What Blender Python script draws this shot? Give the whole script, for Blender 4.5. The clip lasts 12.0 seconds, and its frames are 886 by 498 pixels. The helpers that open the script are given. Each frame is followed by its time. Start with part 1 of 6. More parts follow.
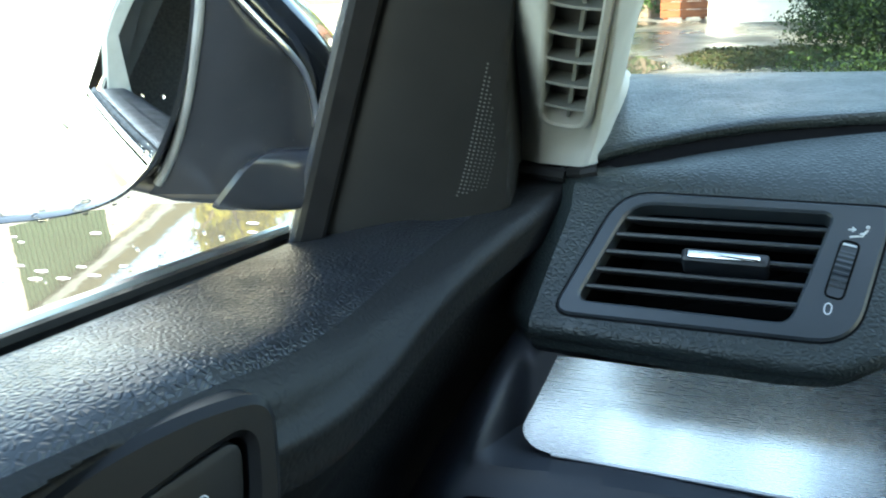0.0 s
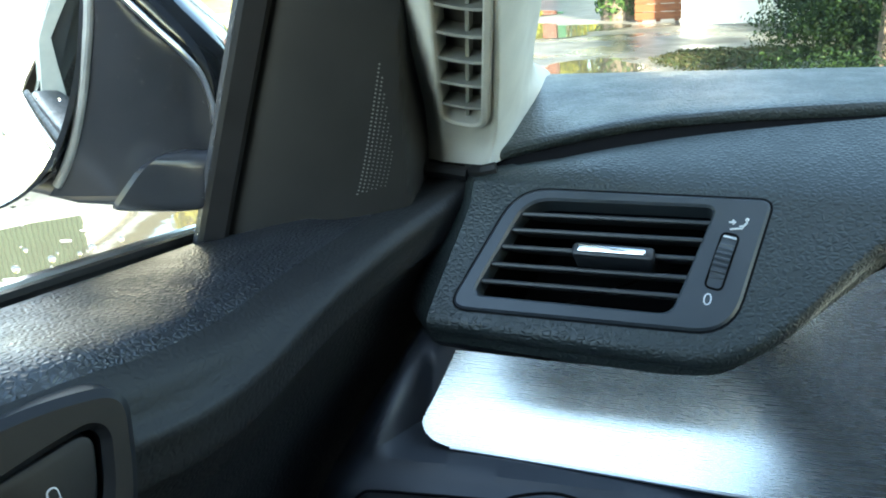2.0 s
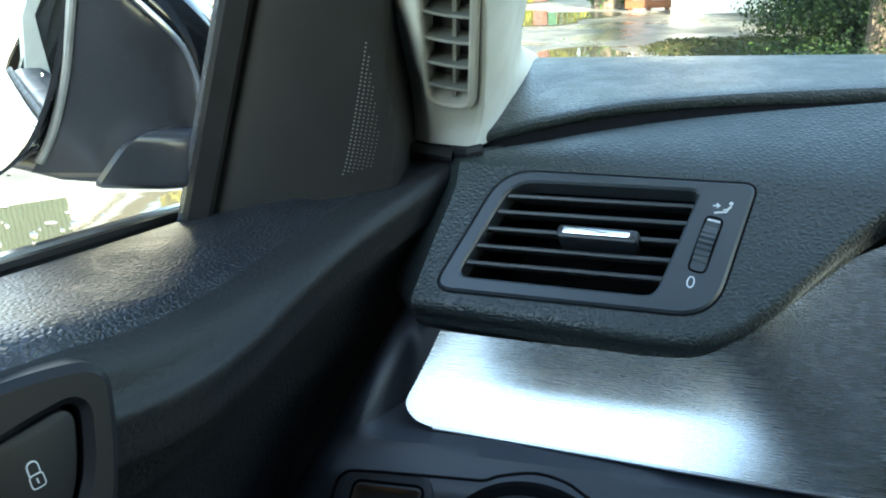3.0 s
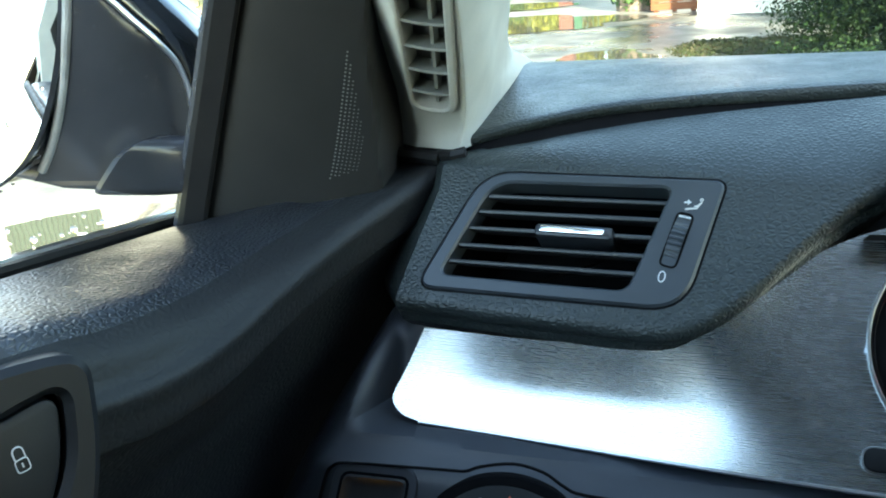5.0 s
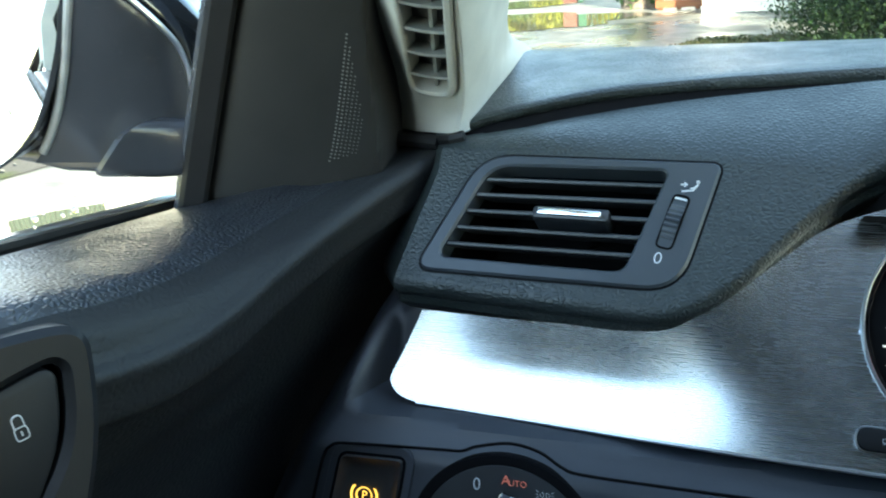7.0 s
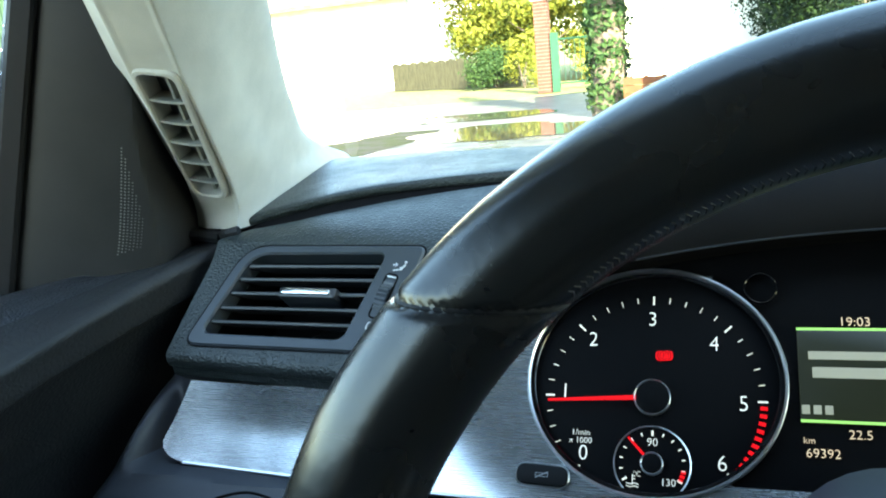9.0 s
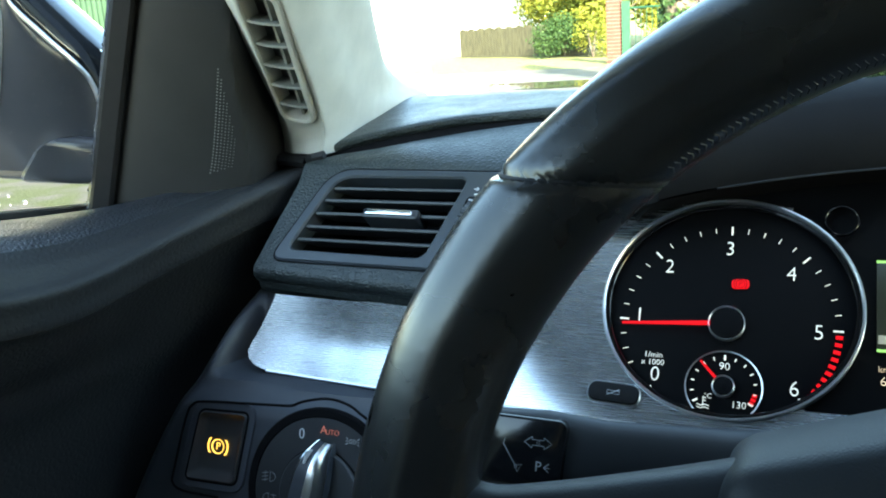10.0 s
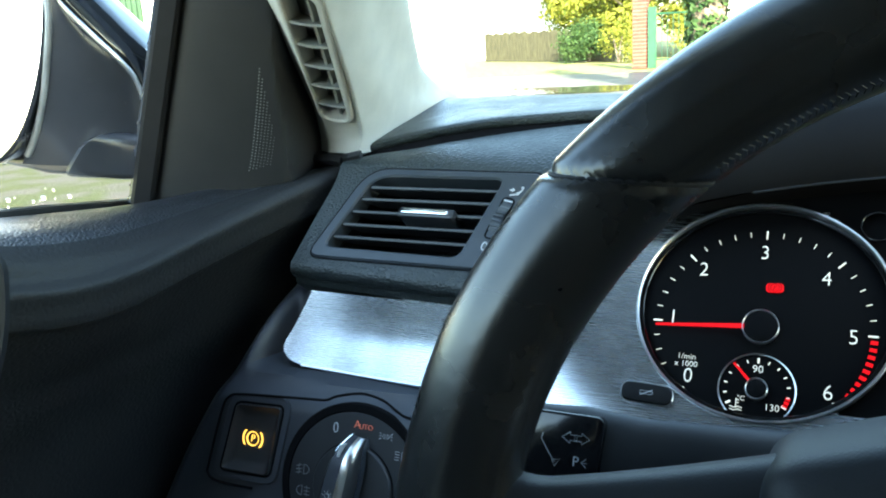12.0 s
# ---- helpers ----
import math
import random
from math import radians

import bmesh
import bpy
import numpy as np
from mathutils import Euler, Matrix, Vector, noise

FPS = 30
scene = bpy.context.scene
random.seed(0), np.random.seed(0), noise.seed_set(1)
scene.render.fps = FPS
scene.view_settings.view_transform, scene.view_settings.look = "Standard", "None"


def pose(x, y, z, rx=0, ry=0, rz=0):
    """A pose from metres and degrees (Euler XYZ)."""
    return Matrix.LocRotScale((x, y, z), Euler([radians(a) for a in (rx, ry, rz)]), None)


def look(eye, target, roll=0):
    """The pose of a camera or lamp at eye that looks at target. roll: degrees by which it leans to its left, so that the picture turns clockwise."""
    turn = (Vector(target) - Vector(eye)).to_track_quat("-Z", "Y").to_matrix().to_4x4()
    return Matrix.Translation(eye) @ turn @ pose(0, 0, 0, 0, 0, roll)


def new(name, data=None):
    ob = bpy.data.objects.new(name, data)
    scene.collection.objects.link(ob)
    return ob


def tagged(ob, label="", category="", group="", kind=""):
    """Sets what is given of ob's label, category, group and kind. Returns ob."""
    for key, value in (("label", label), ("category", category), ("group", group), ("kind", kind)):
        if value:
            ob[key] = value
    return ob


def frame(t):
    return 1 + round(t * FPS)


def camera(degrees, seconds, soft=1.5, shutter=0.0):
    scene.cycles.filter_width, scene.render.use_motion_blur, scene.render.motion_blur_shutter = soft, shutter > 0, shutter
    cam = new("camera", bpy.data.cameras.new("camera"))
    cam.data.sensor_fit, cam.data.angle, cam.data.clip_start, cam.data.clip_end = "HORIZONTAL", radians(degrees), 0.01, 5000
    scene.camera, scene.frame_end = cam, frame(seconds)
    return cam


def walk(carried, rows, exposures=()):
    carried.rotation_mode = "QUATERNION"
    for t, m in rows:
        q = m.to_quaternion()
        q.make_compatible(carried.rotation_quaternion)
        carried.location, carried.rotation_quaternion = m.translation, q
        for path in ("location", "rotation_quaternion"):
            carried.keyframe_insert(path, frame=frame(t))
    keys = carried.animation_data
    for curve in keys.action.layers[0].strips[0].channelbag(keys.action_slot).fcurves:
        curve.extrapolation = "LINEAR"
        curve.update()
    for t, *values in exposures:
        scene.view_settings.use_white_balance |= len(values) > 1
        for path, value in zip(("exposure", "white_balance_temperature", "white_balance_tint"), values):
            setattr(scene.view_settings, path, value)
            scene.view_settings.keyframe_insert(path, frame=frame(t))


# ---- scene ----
cam = camera(55.16, 12.0, soft=1.9, shutter=0.5)
PATH = [
    (0, (-0.6616, -0.3915, 1.1484), (-1.313, 1.377, 0.479), -3.66),
    (0.5, (-0.6568, -0.3846, 1.145), (-1.257, 1.387, 0.438), -2.77),
    (1, (-0.6466, -0.3817, 1.1405), (-1.22, 1.393, 0.417), -3.03),
    (1.5, (-0.6276, -0.386, 1.1456), (-1.232, 1.401, 0.481), -3.37),
    (2, (-0.6204, -0.386, 1.1452), (-1.232, 1.399, 0.481), -3.99),
    (2.5, (-0.6199, -0.3828, 1.1427), (-1.205, 1.403, 0.458), -3.09),
    (2.7, (-0.6209, -0.3839, 1.1423), (-1.196, 1.401, 0.446), -2.96),
    (4.3, (-0.596, -0.394, 1.1437), (-1.248, 1.37, 0.464), -4.45),
    (4.5, (-0.5943, -0.3939, 1.143), (-1.239, 1.373, 0.464), -4.39),
    (5, (-0.592, -0.3936, 1.1428), (-1.242, 1.373, 0.466), -4.62),
    (5.5, (-0.5914, -0.3928, 1.1398), (-1.226, 1.375, 0.452), -4.57),
    (6, (-0.5901, -0.3926, 1.1383), (-1.222, 1.373, 0.443), -4.56),
    (6.5, (-0.5899, -0.3929, 1.1371), (-1.223, 1.371, 0.438), -4.56),
    (6.7, (-0.5893, -0.3933, 1.136), (-1.224, 1.369, 0.435), -4.44),
    (8.3, (-0.5394, -0.4353, 1.1371), (-1.363, 1.325, 0.664), -5.8),
    (8.5, (-0.5129, -0.4366, 1.1356), (-1.315, 1.329, 0.645), -5.91),
    (9, (-0.4366, -0.426, 1.1314), (-1.077, 1.416, 0.689), -5.63),
    (9.5, (-0.4416, -0.4433, 1.1177), (-1.188, 1.35, 0.641), -4.5),
    (10, (-0.4431, -0.4489, 1.1114), (-1.212, 1.327, 0.608), -4.2),
    (10.5, (-0.4443, -0.4536, 1.1119), (-1.225, 1.324, 0.63), -3.69),
    (11, (-0.4452, -0.4551, 1.1146), (-1.244, 1.317, 0.644), -4.12),
    (11.5, (-0.4458, -0.4562, 1.1138), (-1.254, 1.31, 0.637), -4.06),
    (12, (-0.4477, -0.4587, 1.1112), (-1.263, 1.3, 0.619), -3.56),
]
walk(cam, [(t, look(eye, target, roll)) for t, eye, target, roll in PATH], [(0, 3.2, 7050, -6), (2.7, 3.3, 7050, -6), (6.7, 3.32, 7050, -6), (8.4, 3.44, 7050, -6), (9.2, 3.42, 7050, -6), (12, 3.48, 7050, -6)])

# ---- light ----
world = bpy.data.worlds.new("sky")
world.use_nodes = True
scene.world = world
wt = world.node_tree
sky = wt.nodes.new("ShaderNodeTexSky")
sky.sky_type = "NISHITA"
sky.sun_disc = False
SUN_EL, SUN_AZ = 30.0, 150.0  # degrees; azimuth clockwise from straight ahead
sky.sun_elevation, sky.sun_rotation = radians(SUN_EL), radians(SUN_AZ)
wt.nodes["Background"].inputs[1].default_value = 0.15
wt.links.new(sky.outputs[0], wt.nodes["Background"].inputs[0])
sun = new("sun", bpy.data.lights.new("sun", "SUN"))
sun.data.energy, sun.data.angle, sun.data.color = 4.0, radians(0.5), (1.0, 0.93, 0.82)
sx, sy = math.sin(radians(SUN_AZ)), math.cos(radians(SUN_AZ))
sun.matrix_world = look((20 * sx, 20 * sy, 20 * math.tan(radians(SUN_EL))), (0, 0, 0))

# ---- materials ----
def mat(name, color, rough=0.5, metal=0.0, spec=0.5, emit=None, strength=0.0, coat=0.0):
    m = bpy.data.materials.new(name)
    m.use_nodes = True
    b = m.node_tree.nodes["Principled BSDF"]
    b.inputs["Base Color"].default_value = (*color, 1)
    b.inputs["Roughness"].default_value = rough
    b.inputs["Metallic"].default_value = metal
    b.inputs["Specular IOR Level"].default_value = spec
    b.inputs["Coat Weight"].default_value = coat
    if emit:
        b.inputs["Emission Color"].default_value = (*emit, 1)
        b.inputs["Emission Strength"].default_value = strength
    return m


def node(m, kind, **settings):
    n = m.node_tree.nodes.new(kind)
    for k, v in settings.items():
        n.inputs[k].default_value = v
    return n


def link(m, a, out, b, inp):
    m.node_tree.links.new(a.outputs[out], b.inputs[inp])


def coords(m, scale=(1, 1, 1)):
    tc, mp = node(m, "ShaderNodeTexCoord"), node(m, "ShaderNodeMapping")
    mp.inputs["Scale"].default_value = scale
    link(m, tc, "Object", mp, "Vector")
    return mp


def vary(m, scale, low, high, stretch=(1, 1, 1), detail=4.0, what="Base Color", a=0.35, b=0.65):
    """Noise between two colours (or greys) into an input of the shader."""
    mp = coords(m, stretch)
    nz = node(m, "ShaderNodeTexNoise", Scale=scale, Detail=detail)
    link(m, mp, 0, nz, "Vector")
    ramp = node(m, "ShaderNodeValToRGB")
    e = ramp.color_ramp.elements
    e[0].position, e[1].position = a, b
    e[0].color, e[1].color = (*low, 1), (*high, 1)
    link(m, nz, 0, ramp, 0)
    link(m, ramp, 0, m.node_tree.nodes["Principled BSDF"], what)
    return m


def grain(m, size, depth, kind="cells", stretch=(1, 1, 1), fine=0.0):
    """Relief: leather cells, or plain noise; size in metres."""
    mp = coords(m, stretch)
    if kind == "cells":
        wob = node(m, "ShaderNodeTexNoise", Scale=0.7 / size, Detail=2.0)
        link(m, mp, 0, wob, "Vector")
        add = node(m, "ShaderNodeVectorMath")
        add.operation = "MULTIPLY_ADD"
        add.inputs[1].default_value = (size * 0.5,) * 3
        link(m, wob, "Color", add, 0)
        link(m, mp, 0, add, 2)
        t = node(m, "ShaderNodeTexVoronoi", Scale=1 / size)
        t.feature = "DISTANCE_TO_EDGE"
        link(m, add, 0, t, "Vector")
        flat = node(m, "ShaderNodeMapRange")
        flat.interpolation_type = "SMOOTHERSTEP"
        flat.inputs[1].default_value, flat.inputs[2].default_value = 0.0, 0.36
        link(m, t, "Distance", flat, 0)
        src = node(m, "ShaderNodeMath")
        src.operation = "MULTIPLY_ADD"
        src.inputs[1].default_value = 0.3
        link(m, wob, 0, src, 0)
        link(m, flat, 0, src, 2)
    else:
        src = node(m, "ShaderNodeTexNoise", Scale=1 / size, Detail=5.0)
        link(m, mp, 0, src, "Vector")
    bump = node(m, "ShaderNodeBump", Strength=1.0, Distance=depth)
    link(m, src, 0, bump, "Height")
    last = bump
    if fine:
        nz = node(m, "ShaderNodeTexNoise", Scale=fine, Detail=3.0)
        link(m, mp, 0, nz, "Vector")
        b2 = node(m, "ShaderNodeBump", Strength=0.5, Distance=depth * 0.5)
        link(m, nz, 0, b2, "Height")
        link(m, bump, 0, b2, "Normal")
        last = b2
    link(m, last, 0, m.node_tree.nodes["Principled BSDF"], "Normal")
    return m


G = lambda v: (v, v, v)
M = {}
M["dash"] = grain(vary(vary(mat("grained_dash_skin", (0.017, 0.0225, 0.0235), 0.42, spec=0.5), 9, (0.017, 0.023, 0.0235), (0.022, 0.0285, 0.029)),
                       60, G(0.36), G(0.46), what="Roughness"), 0.0026, 0.00026, stretch=(0.85, 1.1, 1.1))
M["door"] = grain(vary(vary(mat("grained_door_skin", (0.011, 0.013, 0.017), 0.38, spec=0.8), 12, (0.009, 0.011, 0.015), (0.013, 0.015, 0.019)),
                       45, G(0.32), G(0.44), what="Roughness"), 0.0027, 0.0003, stretch=(1.1, 0.85, 1.1))
M["door_low"] = grain(vary(mat("dark_shade_door_plastic", (0.014, 0.0145, 0.016), 0.56, spec=0.3), 12, (0.012, 0.0125, 0.014), (0.016, 0.017, 0.018)), 0.0036, 0.00012, stretch=(1.15, 0.88, 1))
M["plastic"] = grain(vary(mat("satin_black_plastic", (0.02, 0.022, 0.026), 0.5), 30, (0.017, 0.019, 0.023), (0.024, 0.027, 0.031)), 0.0006, 0.00004, "noise")
M["surround"] = grain(vary(mat("pull_surround_plastic", (0.01, 0.011, 0.0135), 0.48, spec=0.3), 30, (0.0085, 0.0095, 0.012), (0.0115, 0.0125, 0.015)), 0.0008, 0.00003, "noise")
M["knee"] = grain(vary(mat("soft_knee_plastic", (0.036, 0.042, 0.054), 0.46), 20, (0.033, 0.038, 0.05), (0.04, 0.046, 0.058)), 0.0011, 0.00006, "noise")
M["sail"] = grain(vary(mat("sail_plastic", (0.018, 0.018, 0.018), 0.58, spec=0.3), 25, (0.016, 0.016, 0.016), (0.02, 0.02, 0.02)), 0.0009, 0.00005, "noise")
M["grille"] = mat("tweeter_grille_grey", (0.16, 0.16, 0.155), 0.6)
M["grille_dim"] = mat("tweeter_grille_dark", (0.12, 0.12, 0.118), 0.6)
M["hood_black"] = grain(vary(mat("hood_black_plastic", (0.007, 0.007, 0.008), 0.7, spec=0.15), 20, (0.006, 0.006, 0.007), (0.009, 0.009, 0.01)), 0.001, 0.00005, "noise")
M["gap"] = mat("dark_gap", (0.004, 0.004, 0.005), 0.8, spec=0.1)
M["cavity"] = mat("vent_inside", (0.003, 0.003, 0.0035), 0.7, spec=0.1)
M["slat"] = vary(mat("vent_blade_plastic", (0.016, 0.018, 0.022), 0.42, spec=0.55), 80, (0.014, 0.016, 0.019), (0.019, 0.021, 0.025))
M["bezel"] = grain(vary(mat("satin_vent_frame", (0.03, 0.037, 0.045), 0.42, spec=0.6), 30, (0.027, 0.034, 0.041), (0.034, 0.041, 0.05)), 0.0007, 0.00003, "noise")
M["chrome"] = vary(mat("chrome", (0.86, 0.87, 0.88), 0.12, 1.0), 200, G(0.08), G(0.18), what="Roughness")
M["satin"] = mat("satin_chrome", (0.7, 0.71, 0.72), 0.28, 1.0)
M["slot_rib"] = vary(mat("slot_rib_grey", (0.2, 0.2, 0.185), 0.55), 60, (0.185, 0.185, 0.17), (0.22, 0.22, 0.2))
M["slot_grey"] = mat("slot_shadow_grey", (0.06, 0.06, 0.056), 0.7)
M["beige"] = grain(vary(mat("grey_beige_pillar_skin", (0.44, 0.435, 0.39), 0.75), 40, (0.41, 0.405, 0.365), (0.47, 0.465, 0.415)), 0.0012, 0.00012, "noise")
M["beige_hard"] = grain(vary(mat("grey_beige_hard_plastic", (0.4, 0.39, 0.35), 0.55), 60, (0.38, 0.37, 0.335), (0.43, 0.42, 0.375)), 0.0008, 0.00005, "noise")
M["rubber"] = vary(mat("black_rubber", (0.011, 0.011, 0.012), 0.6, spec=0.25), 60, G(0.45), G(0.65), what="Roughness")
M["gloss"] = mat("black_gloss", (0.006, 0.006, 0.007), 0.12)
M["face"] = mat("dial_black", (0.003, 0.003, 0.0035), 0.6, spec=0.06)
M["white"] = mat("lit_white_print", (0.7, 0.7, 0.68), 0.6, emit=(0.95, 0.95, 0.9), strength=0.06)
M["print"] = mat("grey_print", (0.62, 0.63, 0.64), 0.6)
M["print_dim"] = mat("dim_print", (0.3, 0.31, 0.32), 0.6)
M["red"] = mat("lit_red", (0.3, 0.004, 0.006), 0.6, spec=0.1, emit=(1.0, 0.006, 0.02), strength=0.085)
M["red_dim"] = mat("dim_red_print", (0.5, 0.16, 0.12), 0.5, emit=(0.8, 0.2, 0.13), strength=0.03)
M["amber"] = mat("lit_amber", (0.8, 0.4, 0.02), 0.5, emit=(1.0, 0.55, 0.12), strength=0.22)
M["screen"] = mat("display_green_black", (0.008, 0.01, 0.007), 0.3, emit=(0.07, 0.085, 0.045), strength=0.02)
M["screen_line"] = mat("display_green_line", (0.2, 0.4, 0.1), 0.4, emit=(0.3, 0.6, 0.16), strength=0.12)
M["screen_text"] = mat("display_text", (0.25, 0.25, 0.2), 0.4, emit=(0.8, 0.78, 0.62), strength=0.025)
M["screen_amber"] = mat("display_amber_text", (0.5, 0.42, 0.3), 0.4, emit=(0.85, 0.6, 0.42), strength=0.09)
M["leather"] = grain(vary(vary(mat("worn_wheel_leather", (0.0085, 0.009, 0.01), 0.27, spec=0.75), 22, (0.006, 0.0065, 0.0075), (0.011, 0.0115, 0.012)),
                          35, G(0.22), G(0.32), what="Roughness", a=0.25, b=0.75), 0.005, 0.0001, "noise", fine=300)
M["hub"] = grain(vary(mat("airbag_cover_skin", (0.011, 0.0125, 0.0155), 0.52, spec=0.28), 20, (0.009, 0.0105, 0.0135), (0.013, 0.0145, 0.0175)), 0.0012, 0.00003)
M["paint"] = grain(vary(mat("dark_grey_car_paint", (0.035, 0.042, 0.052), 0.16, 0.55, coat=1.0), 15, (0.03, 0.036, 0.046), (0.042, 0.05, 0.06)), 0.06, 0.0006, "noise")
M["mirror_plastic"] = grain(vary(mat("mirror_black_plastic", (0.04, 0.045, 0.057), 0.27, spec=0.8), 20, (0.036, 0.041, 0.052), (0.045, 0.05, 0.063)), 0.001, 0.00003, "noise")
# pale grey stands in for the highlight along the dark mirror shell's edge
M["edge_highlight"] = vary(mat("painted_edge_highlight", (0.3, 0.32, 0.34), 0.35), 60, (0.24, 0.26, 0.28), (0.34, 0.36, 0.38))
M["mirror"] = mat("mirror_silver", (0.9, 0.92, 0.93), 0.01, 1.0)
M["headliner"] = vary(mat("beige_headliner", (0.2, 0.19, 0.17), 0.9), 30, (0.185, 0.175, 0.16), (0.215, 0.205, 0.185))
M["carpet"] = vary(mat("dark_carpet", (0.03, 0.03, 0.032), 0.95), 200, (0.02, 0.02, 0.022), (0.045, 0.045, 0.047))


def brushed():
    m = mat("brushed_aluminium", (0.68, 0.71, 0.75), 0.33, 1.0)
    b = m.node_tree.nodes["Principled BSDF"]
    mp = coords(m, (16, 1700, 1700))
    nz = node(m, "ShaderNodeTexNoise", Scale=1.0, Detail=2.5, Roughness=0.6)
    link(m, mp, 0, nz, "Vector")
    ramp = node(m, "ShaderNodeValToRGB")
    e = ramp.color_ramp.elements
    e[0].position, e[1].position = 0.3, 0.7
    e[0].color, e[1].color = (*G(0.255), 1), (*G(0.285), 1)
    link(m, nz, 0, ramp, 0)
    link(m, ramp, 0, b, "Roughness")
    r2 = node(m, "ShaderNodeValToRGB")
    e = r2.color_ramp.elements
    e[0].position, e[1].position = 0.3, 0.7
    e[0].color, e[1].color = (0.46, 0.495, 0.535, 1), (0.53, 0.565, 0.605, 1)
    link(m, nz, 0, r2, 0)
    link(m, r2, 0, b, "Base Color")
    bump = node(m, "ShaderNodeBump", Strength=0.12, Distance=0.00003)
    link(m, nz, 0, bump, "Height")
    link(m, bump, 0, b, "Normal")
    return m


M["aluminium"] = brushed()


def glass(name, tint=(0.97, 0.985, 0.97)):
    m = bpy.data.materials.new(name)
    m.use_nodes = True
    t = m.node_tree
    t.nodes.clear()
    out, mix = t.nodes.new("ShaderNodeOutputMaterial"), t.nodes.new("ShaderNodeMixShader")
    clear, shine, lw = t.nodes.new("ShaderNodeBsdfTransparent"), t.nodes.new("ShaderNodeBsdfGlossy"), t.nodes.new("ShaderNodeLayerWeight")
    clear.inputs[0].default_value = (*tint, 1)
    shine.inputs["Roughness"].default_value = 0.01
    power, add = t.nodes.new("ShaderNodeMath"), t.nodes.new("ShaderNodeMath")
    power.operation, add.operation = "POWER", "MULTIPLY_ADD"
    power.inputs[1].default_value = 5.0
    add.inputs[1].default_value, add.inputs[2].default_value = 0.9, 0.05
    t.links.new(lw.outputs["Facing"], power.inputs[0])
    t.links.new(power.outputs[0], add.inputs[0])
    t.links.new(add.outputs[0], mix.inputs[0])
    t.links.new(clear.outputs[0], mix.inputs[1])
    t.links.new(shine.outputs[0], mix.inputs[2])
    t.links.new(mix.outputs[0], out.inputs[0])
    return m


M["glass"] = glass("window_glass")
M["water"] = mat("water", (1, 1, 1), 0.02)
M["water"].node_tree.nodes["Principled BSDF"].inputs["Transmission Weight"].default_value = 1.0
M["water"].node_tree.nodes["Principled BSDF"].inputs["IOR"].default_value = 1.33

# ---- building tools ----
BASE = {}


def thing(name, base, label, category, kind="", group=""):
    ob = new(name)
    ob.empty_display_size = 0.05
    ob.location = base
    BASE[ob] = Vector(base)
    return tagged(ob, label, category, group, kind)


def part(name, bm, material, parent=None, label="", smooth=True, category="", kind="", angle=35.0):
    """One mesh object from a bmesh in world coordinates, under a thing or a part."""
    bmesh.ops.remove_doubles(bm, verts=bm.verts, dist=1e-7)
    bmesh.ops.recalc_face_normals(bm, faces=bm.faces)
    base = BASE[parent] if parent else Vector((0, 0, 0))
    bm.transform(Matrix.Translation(-base))
    me = bpy.data.meshes.new(name)
    for f in bm.faces:
        f.smooth = smooth
    bm.to_mesh(me)
    bm.free()
    if smooth:
        me.set_sharp_from_angle(angle=radians(angle))
    me.materials.append(M[material] if isinstance(material, str) else material)
    ob = new(name, me)
    if parent:
        ob.parent = parent
        BASE[ob] = base
    else:
        BASE[ob] = Vector((0, 0, 0))
    return tagged(ob, label, category, "", kind)


def basis(o, ex, up):
    """Local frame: u along ex, v along up, w towards the viewer."""
    ex = Vector(ex).normalized()
    w = ex.cross(Vector(up)).normalized()
    up = w.cross(ex)
    m = Matrix((ex, up, w)).transposed().to_4x4()
    m.translation = o
    return m


def lean(deg):
    return (0, math.sin(radians(deg)), math.cos(radians(deg)))


def rpoly(pts, radii, seg=7):
    """A polygon with rounded corners, counter-clockwise as given."""
    out, n = [], len(pts)
    for i, p in enumerate(pts):
        p, a, b = Vector(p), Vector(pts[i - 1]), Vector(pts[(i + 1) % n])
        da, db = (a - p), (b - p)
        r = min(radii[i], da.length * 0.49, db.length * 0.49)
        s, e = p + da.normalized() * r, p + db.normalized() * r
        for k in range(seg + 1):
            t = k / seg
            out.append((1 - t) ** 2 * s + 2 * t * (1 - t) * p + t * t * e)
    return out


def inset(pts, d):
    out, n = [], len(pts)
    for i, p in enumerate(pts):
        t = pts[(i + 1) % n] - pts[i - 1]
        nrm = Vector((-t.y, t.x))
        out.append(p + nrm.normalized() * d if nrm.length else p)
    return out


def circle(r, n=48, c=(0, 0), ry=None):
    return [Vector((c[0] + r * math.cos(2 * math.pi * i / n), c[1] + (ry or r) * math.sin(2 * math.pi * i / n))) for i in range(n)]


def loft(loops, closed=True, cap0=False, cap1=False, bm=None):
    """Skin a list of loops of 3D points with equal counts."""
    bm = bm or bmesh.new()
    rows = [[bm.verts.new(p) for p in loop] for loop in loops]
    n = len(rows[0])
    for a, b in zip(rows, rows[1:]):
        for i in range(n if closed else n - 1):
            j = (i + 1) % n
            bm.faces.new((a[i], a[j], b[j], b[i]))
    if cap0:
        bm.faces.new(rows[0][::-1])
    if cap1:
        bm.faces.new(rows[-1])
    return bm


def lift(pts, w):
    return [Vector((p[0], p[1], w)) for p in pts]


def prism(m, pts, w0, w1, bev=0.0006, bm=None):
    """A plate with an eased front edge, from w0 (back) to w1 (front)."""
    loops = [lift(pts, w0), lift(pts, w1 - bev), lift(inset(pts, bev * 0.35), w1 - bev * 0.3), lift(inset(pts, bev), w1)]
    b = loft(loops, cap0=True, cap1=True)
    b.transform(m)
    return merge(bm, b) if bm else b


